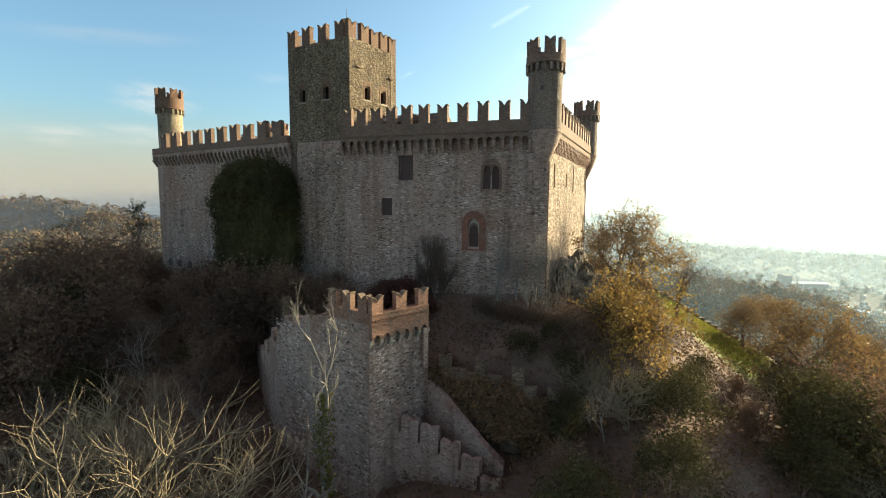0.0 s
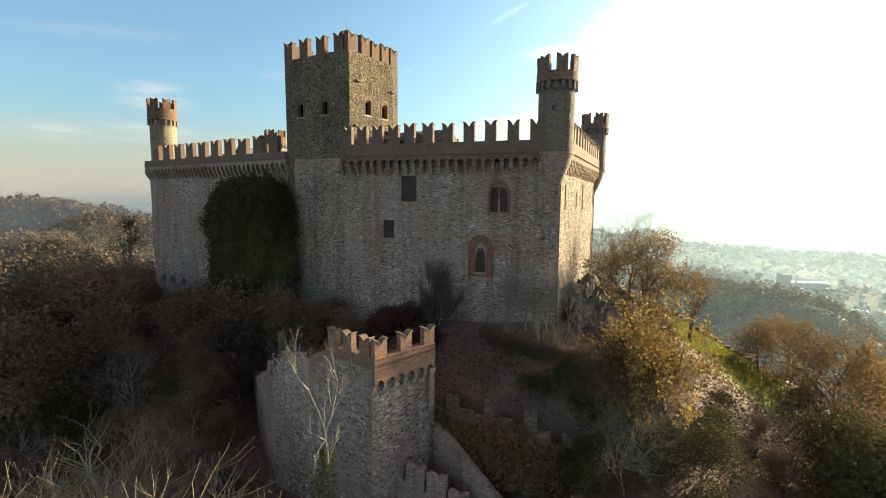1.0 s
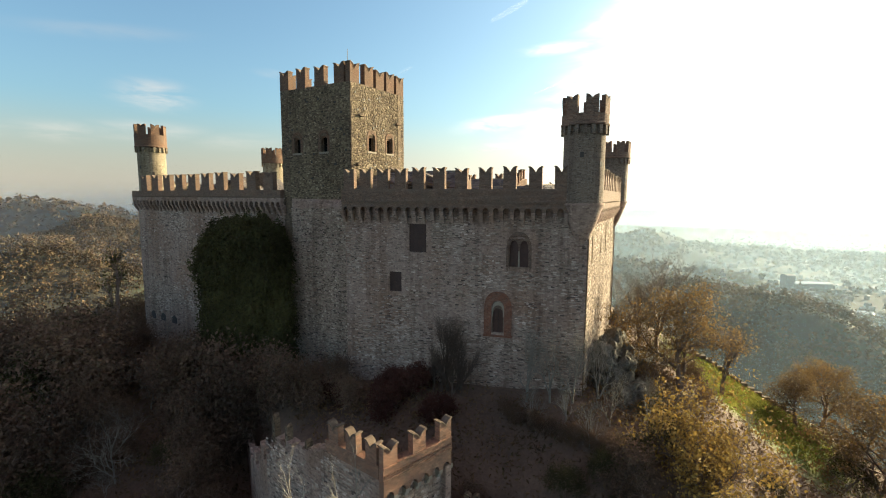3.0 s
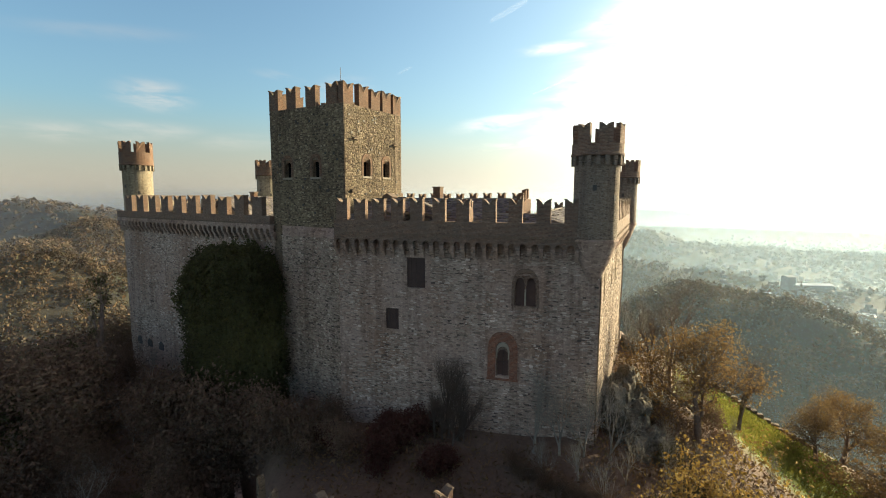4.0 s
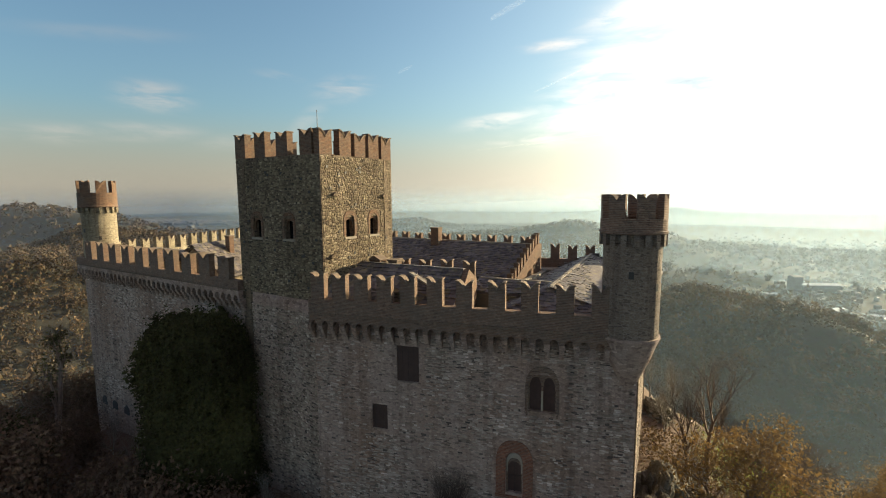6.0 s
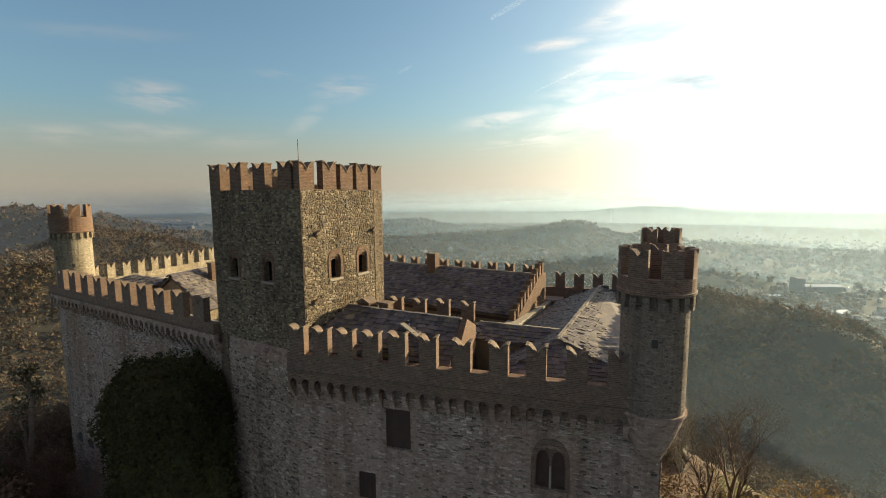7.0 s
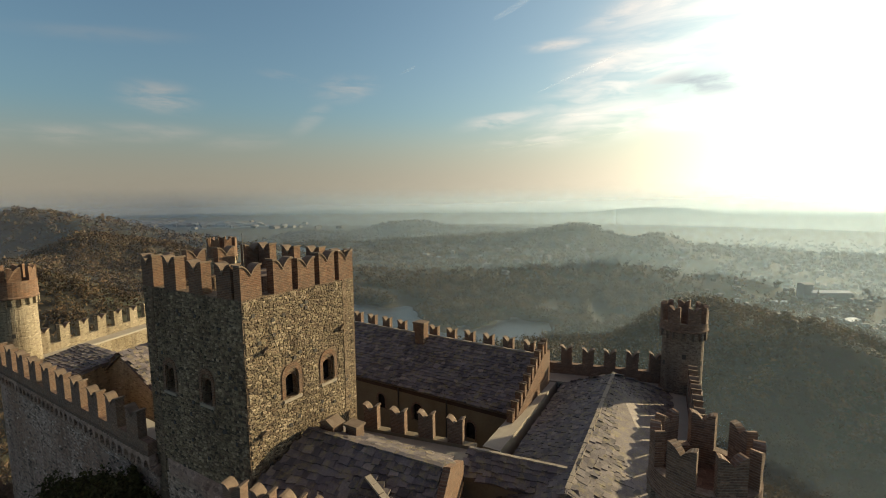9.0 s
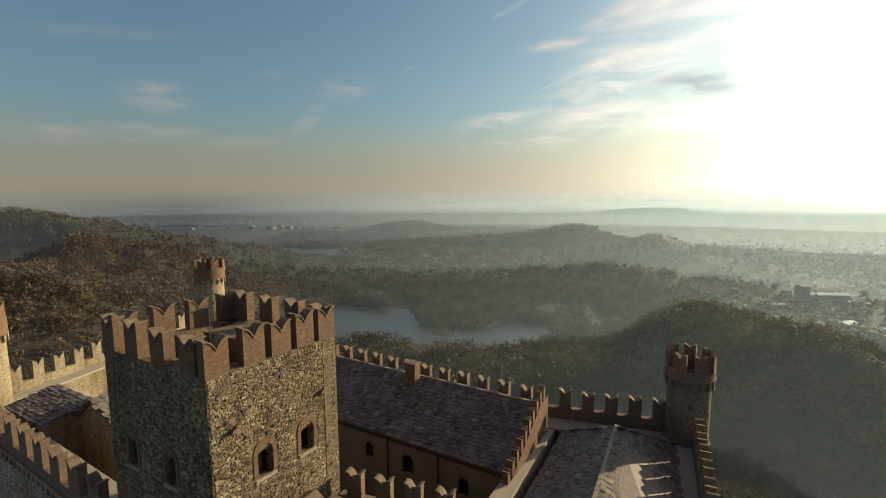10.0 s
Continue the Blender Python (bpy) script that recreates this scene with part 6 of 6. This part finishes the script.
dead = tree("dead_tree", "bleached bare tree with an ivy-clad trunk", (-14.7, 23.9), 41, BARK_GREY, None, height=17.5, width=6.4, spread=1.2, levels=4, kids=3, wander=0.16, up=0.08, r=0.3, first=0.2, shrink=0.45)
rng = np.random.default_rng(5)
v, f = leaves(rng, np.array([[0.25 * math.cos(a), 0.25 * math.sin(a), 1.0 + 0.085 * i] for i, a in enumerate(rng.uniform(0, 6.3, 110))]), 9, 0.22, 0.12)
share("ivy", mesh_from("ivy", v, f, LEAF_GREEN), dead, Matrix.Identity(4))["label"] = "green ivy climbing the trunk"

# thicket on the shaded slope
SHRUB = dict(height=8.0, width=7.0, spread=0.85, levels=4, kids=3, wander=0.25, up=0.06, r=0.11, first=0.0, shrink=0.76)
thick = [
    tree("thicket_tree", "dark tangled thicket tree in deep shade", (-52.0, 38.5), 51, BARK_DARK, LEAF_DARK, 7, 0.4, 0.12, 0.0, 1.5, group="thicket on the slope", sides=3, **SHRUB),
    tree("thicket_tree", "dark tangled thicket tree in deep shade", (-47.0, 36.0), 52, BARK_DARK, LEAF_DARK, 5, 0.4, 0.12, 0.0, 1.45, group="thicket on the slope", sides=3, **SHRUB),
    tree("thicket_tree", "leafless grey-brown thicket tree on the slope", (-40.0, 33.0), 53, BARK_GREY, None, scale=1.0, group="thicket on the slope", sides=3, **SHRUB),
    tree("thicket_tree", "ivy-covered thicket tree on the slope", (-57.0, 41.0), 54, BARK_DARK, LEAF_IVY, 7, 0.4, 0.12, 0.0, 1.3, group="thicket on the slope", sides=3, **SHRUB)]
rng = np.random.default_rng(77)
placed = []
for x0, x1, y0, y1, count, s0, s1 in ((-75, -46, 26, 43, 30, 1.1, 1.6), (-46, -21, 22, 40, 30, 0.45, 0.85), (-48, -24, 8, 22, 16, 0.5, 0.9), (-90, -64, 36, 66, 18, 0.9, 1.4), (-20, -2, 12, 23, 10, 0.4, 0.65), (-2, 18, 20, 34, 16, 0.4, 0.7), (2, 13, 36, 50, 16, 0.25, 0.45), (13, 30, 28, 46, 26, 0.75, 1.15), (20, 34, 50, 60, 8, 0.3, 0.5)):
    done = tries = 0
    while done < count and tries < 4000:
        tries += 1
        x, y = rng.uniform(x0, x1), rng.uniform(y0, y1)
        if any(math.hypot(x - a, y - b) < 2.2 for a, b in placed) or castle_edge(np.array([x]), np.array([y]))[0] < 3.0:
            continue
        s = rng.uniform(s0, s1)
        if 7 < x < 20 and y > 42:      # the open meadow
            continue
        if -36 < x < -12 and y > 27.2 + (-13.65 - x) * 0.74 - 3.5:      # open ground at the old wall
            continue
        if -28 < x < -10 and y > 20:
            s *= 0.55
        placed.append((x, y))
        again(thick[int(rng.choice([3, 3, 2, 0, 1] if x > 0 else [0, 0, 1, 1, 2, 2, 3]))], (x, y), rng.uniform(0, 6.3), s, rng.uniform(0.85, 1.15))
        done += 1

for at, turn, s in (((-9.0, 30.9), 0.3, 0.27), ((-7.4, 31.8), 1.3, 0.33), ((-5.6, 32.6), 2.3, 0.28), ((-3.8, 33.5), 3.3, 0.34), ((-1.8, 34.6), 4.3, 0.3), ((0.2, 35.6), 5.3, 0.33), ((-6.6, 30.4), 0.8, 0.3), ((-3.0, 31.8), 1.8, 0.3), ((-0.4, 33.0), 2.8, 0.3)):
    again(thick[3 if s > 0.29 else 0], at, turn, s)

CURTAIN = leaf_material("dry_ivy", [(0.17, 0.105, 0.062), (0.24, 0.145, 0.082), (0.30, 0.175, 0.10), (0.17, 0.135, 0.06)], 0.8, 0.25)
# ivy over the old garden wall
rng = np.random.default_rng(12)
pts = []
for a, b in zip(GARDEN, GARDEN[1:]):
    m, length = along(a[:2], b[:2])
    for u, w in zip(rng.uniform(0, length, 1000), rng.uniform(0, 1, 1000) ** 1.4):
        top = a[2] + (b[2] - a[2]) * u / length - 0.35 + 0.35 * math.sin(u * 2.1)
        pts.append(m @ Vector((u, -0.12 - 0.25 * w, top - 3.9 * w)))
v, f = leaves(rng, np.array([tuple(p) for p in pts]), 3, 0.14, 0.13)
tagged(new("ivy_curtain", mesh_from("ivy_curtain", v, f, CURTAIN)), "green ivy hanging over the old garden wall", "ivy", kind="stuff")

# bushes along the foot of the wall
bush = tree("bush", "twiggy grey bush at the foot of the wall", (-5.2, 40.4), 61, BARK_GREY, None, scale=1.5, group="bushes by the wall", category="bush", height=4.6, width=3.2, spread=0.5, levels=4, kids=3, wander=0.2, up=0.1, r=0.075, first=0.0, shrink=0.75, sides=3)
for at, turn, s in (((2.6, 48.5), 1.0, 0.8), ((4.2, 51.0), 2.0, 0.9), ((2.8, 54.0), 3.0, 0.8), ((6.0, 53.5), 4.0, 0.9), ((3.6, 58.0), 5.0, 0.9), ((7.2, 57.5), 6.0, 0.7), ((6.2, 61.5), 0.4, 0.9), ((2.4, 64.0), 1.1, 1.3), ((3.4, 66.6), 2.2, 1.4), ((1.6, 68.0), 3.3, 1.3), ((2.0, 61.0), 4.4, 1.2), ((8.0, 50.0), 1.4, 0.7), ((2.2, 44.6), 2.5, 0.8), ((5.6, 44.5), 3.6, 0.8), ((10.5, 47.5), 4.4, 0.8), ((-3.6, 40.6), 1.0, 1.45), ((-7.0, 40.6), 2.0, 1.45), ((-1.8, 41.4), 3.0, 1.45), ((-6.2, 38.6), 4.0, 0.75), ((-3.9, 38.2), 5.0, 0.8), ((-1.0, 39.0), 0.5, 0.9), ((-24.5, 41.0), 1.7, 1.1), ((-27.5, 41.8), 2.9, 1.2), ((1.5, 40.0), 2.2, 0.9), ((-46.5, 47.0), 1.1, 1.0), ((-50.5, 48.0), 2.1, 1.0), ((-2.4, 36.6), 3.3, 0.8)):
    again(bush, at, turn, s)
spire = tree("bush", "tall brown leafless bush with upright stems against the wall", (-13.5, 41.4), 62, BARK_BROWN, None, scale=1.15, group="bushes by the wall", category="bush", height=6.4, width=3.4, spread=0.3, levels=5, kids=3, wander=0.1, up=0.22, r=0.2, first=0.0, shrink=0.72, sides=3)
again(spire, (-12.6, 41.2), 2.0, 0.95)
again(spire, (-14.6, 41.2), 4.0, 0.65)
for at, turn, s in (((-13.9, 40.9), 1.0, 0.6), ((-13.0, 40.7), 2.5, 0.65), ((-12.2, 40.9), 4.0, 0.55)):
    again(spire, at, turn, s)
round_bush = tree("bush", "dark red-brown rounded bush below the wall", (-18.3, 40.6), 63, BARK_DARK, LEAF_RED, 8, 0.2, 0.09, 0.0, 1.0, group="bushes by the wall", category="bush", height=2.3, width=4.6, spread=1.0, levels=4, kids=3, wander=0.3, up=0.05, r=0.05, first=0.0, shrink=0.72, sides=3)
for at, turn, s in (((-15.6, 40.0), 1.0, 1.15), ((-17.0, 39.0), 2.0, 1.0), ((-22.6, 41.0), 3.0, 0.8), ((-13.9, 39.2), 4.0, 0.8)):
    again(round_bush, at, turn, s)


dark_bush = tree("bush", "tall leafless brown bush below the ivy", (-35.5, 39.9), 64, BARK_DARK, LEAF_DARK, 1, 0.3, 0.09, 0.0, 1.45, group="bushes by the wall", category="bush", height=4.8, width=4.4, spread=0.7, levels=5, kids=3, wander=0.22, up=0.1, r=0.06, first=0.0, shrink=0.75, sides=3)
for at, turn, s in (((-38.6, 41.0), 1.0, 1.9), ((-36.0, 40.6), 0.2, 2.05), ((-33.4, 40.6), 2.0, 1.95), ((-31.0, 40.8), 3.0, 1.6), ((-56.5, 48.6), 0.7, 1.0), ((-60.5, 47.2), 1.9, 1.2), ((-63.5, 49.5), 3.1, 1.1), ((-53.5, 47.6), 4.2, 0.9), ((-28.2, 39.6), 4.0, 1.35), ((-25.8, 38.9), 5.0, 1.1), ((-24.0, 40.6), 6.0, 0.9), ((-36.8, 37.0), 0.5, 1.4), ((-32.0, 37.4), 1.5, 1.2), ((-40.8, 41.0), 2.5, 1.4), ((-43.4, 42.6), 3.5, 1.3), ((-21.8, 39.0), 4.5, 0.8)):
    again(dark_bush, at, turn, s)


for i in range(26):
    a, b = (i * 0.618) % 1, (i * 0.381 + 0.13) % 1
    again(dark_bush, (-10.0 + 11.0 * a, 33.0 + 6.2 * b + 0.12 * 12 * a), i * 1.7, 0.2 + 0.2 * ((i * 0.27) % 1))


def ivy_mass(name, label, at, rx, ry, z1, leaf, count, size, seed):
    """A dense evergreen dome: a dark inner body under thousands of leaves, with an uneven outline."""
    rng = np.random.default_rng(seed)
    ob = thing(name, label, "tree")
    g = land(*at)
    h = z1 - g

    def surface(a, b, k):
        """a: way round, b: 0 at the foot to 1 at the crest."""
        prof = np.where(b < 0.62, 0.92 + 0.08 * np.sin(b * 5), np.clip(1 - ((b - 0.62) / 0.38) ** 3.2, 0, 1) ** 0.42)
        lump = 1 + 0.08 * np.sin(3 * a + 5 * b) + 0.07 * np.sin(7 * a - 9 * b + 1) + 0.045 * np.sin(15 * a + 21 * b)
        q = prof * lump * k
        return np.stack([rx * q * np.cos(a), ry * q * np.sin(a), h * b * (0.97 + 0.03 * lump) + 0 * a], -1)
    A, B = np.meshgrid(np.linspace(0, 2 * math.pi, 48, endpoint=False), np.linspace(0, 1, 26))
    v = surface(A.ravel(), B.ravel(), 0.9)
    f = [(r * 48 + i, r * 48 + (i + 1) % 48, (r + 1) * 48 + (i + 1) % 48, (r + 1) * 48 + i) for r in range(25) for i in range(48)]
    share("trunk", mesh_from("trunk", v, f, leaf), ob, Matrix.Identity(4))
    c = surface(rng.uniform(0, 2 * math.pi, count), rng.uniform(0, 1, count) ** 0.85, rng.uniform(0.86, 1.04, count))
    top = surface(rng.uniform(0, 2 * math.pi, 260), rng.uniform(0.5, 1, 260) ** 0.6, np.full(260, 0.98))
    shoot = rng.uniform(0.2, 1.0, (260, 1, 1)) * np.linspace(0, 1, 26)[None, :, None] * np.array([0, 0, 1.0])
    lean = rng.normal(0, 0.25, (260, 1, 3)) * np.linspace(0, 1, 26)[None, :, None]
    c = np.vstack([c, (top[:, None, :] + shoot + lean).reshape(-1, 3)])
    v, f = leaves(rng, c, 1, 0.12, size)
    share("crown", mesh_from("crown", v, f, leaf), ob, Matrix.Identity(4))
    ob.matrix_basis = Matrix.Translation((at[0], at[1], g - 0.1))
    return ob


ivy_mass("ivy_tree", "huge dark evergreen mass of ivy against the wall", (-35.6, 44.6), 5.1, 3.1, 12.6, LEAF_IVY, 42000, 0.12, 3)
tree("ivy_tree", "thin ivy-covered tree stump beside the castle corner", (-60.5, 49.5), 71, BARK_DARK, LEAF_IVY, 10, 0.25, 0.14, 0.0, 1.0, height=13.5, width=3.6, spread=0.3, levels=3, kids=2, wander=0.2, up=0.1, r=0.42, first=0.3, shrink=0.5)

# grass and ground cover
rng = np.random.default_rng(9)
n = 26000
x, y = rng.normal(14.6, 3.8, n), rng.normal(60.2, 3.2, n)
z = height(x, y) + rough_land(x, y) * np.clip(castle_edge(x, y) / 6, 0, 1)
c = np.stack([x, y, z], -1)
w = rng.normal(0, 0.05, (n, 3)) * [1, 1, 0]
t = rng.normal(0, 0.06, (n, 3)) + [0, 0, 0.16]
GRASS = leaf_material("grass", [(0.12, 0.135, 0.028), (0.18, 0.195, 0.042), (0.24, 0.235, 0.065)], 0.8, 0.4)
tagged(new("grass", mesh_from("grass", np.stack([c - w, c + w, c + t], 1).reshape(-1, 3), np.arange(n * 3).reshape(-1, 3), GRASS)), "sunlit short green meadow grass", "grass", kind="stuff")

# brambles and dead scrub over the whole slope
n = 44000
x, y = rng.uniform(-85, 40, n), rng.uniform(-20, 62, n)
d = castle_edge(x, y)
ok = ((d > 0.6) | (x > 1.6)) & (d < 75) & ~((x > 8.5) & (x < 22) & (y > 49.5) & (y < 67)) & ~((x > -34) & (x < -9) & (np.abs(y - (27.4 + (-13.65 - x) * 0.78)) < 1.2))
x, y = x[ok], y[ok]
z = height(x, y) + rough_land(x, y) * np.clip(castle_edge(x, y) / 6, 0, 1)
c = np.stack([x, y, z], -1)
SCRUB = leaf_material("scrub", [(0.100, 0.066, 0.040), (0.145, 0.096, 0.056), (0.19, 0.122, 0.070), (0.105, 0.09, 0.045)], 0.8, 0.2)
v, f = leaves(rng, c + [0, 0, 0.25], 5, 0.42, 0.17, 0.4)
tagged(new("scrub", mesh_from("scrub", v, f, SCRUB)), "dark brambles and dead scrub over the slope", "scrub", kind="stuff")
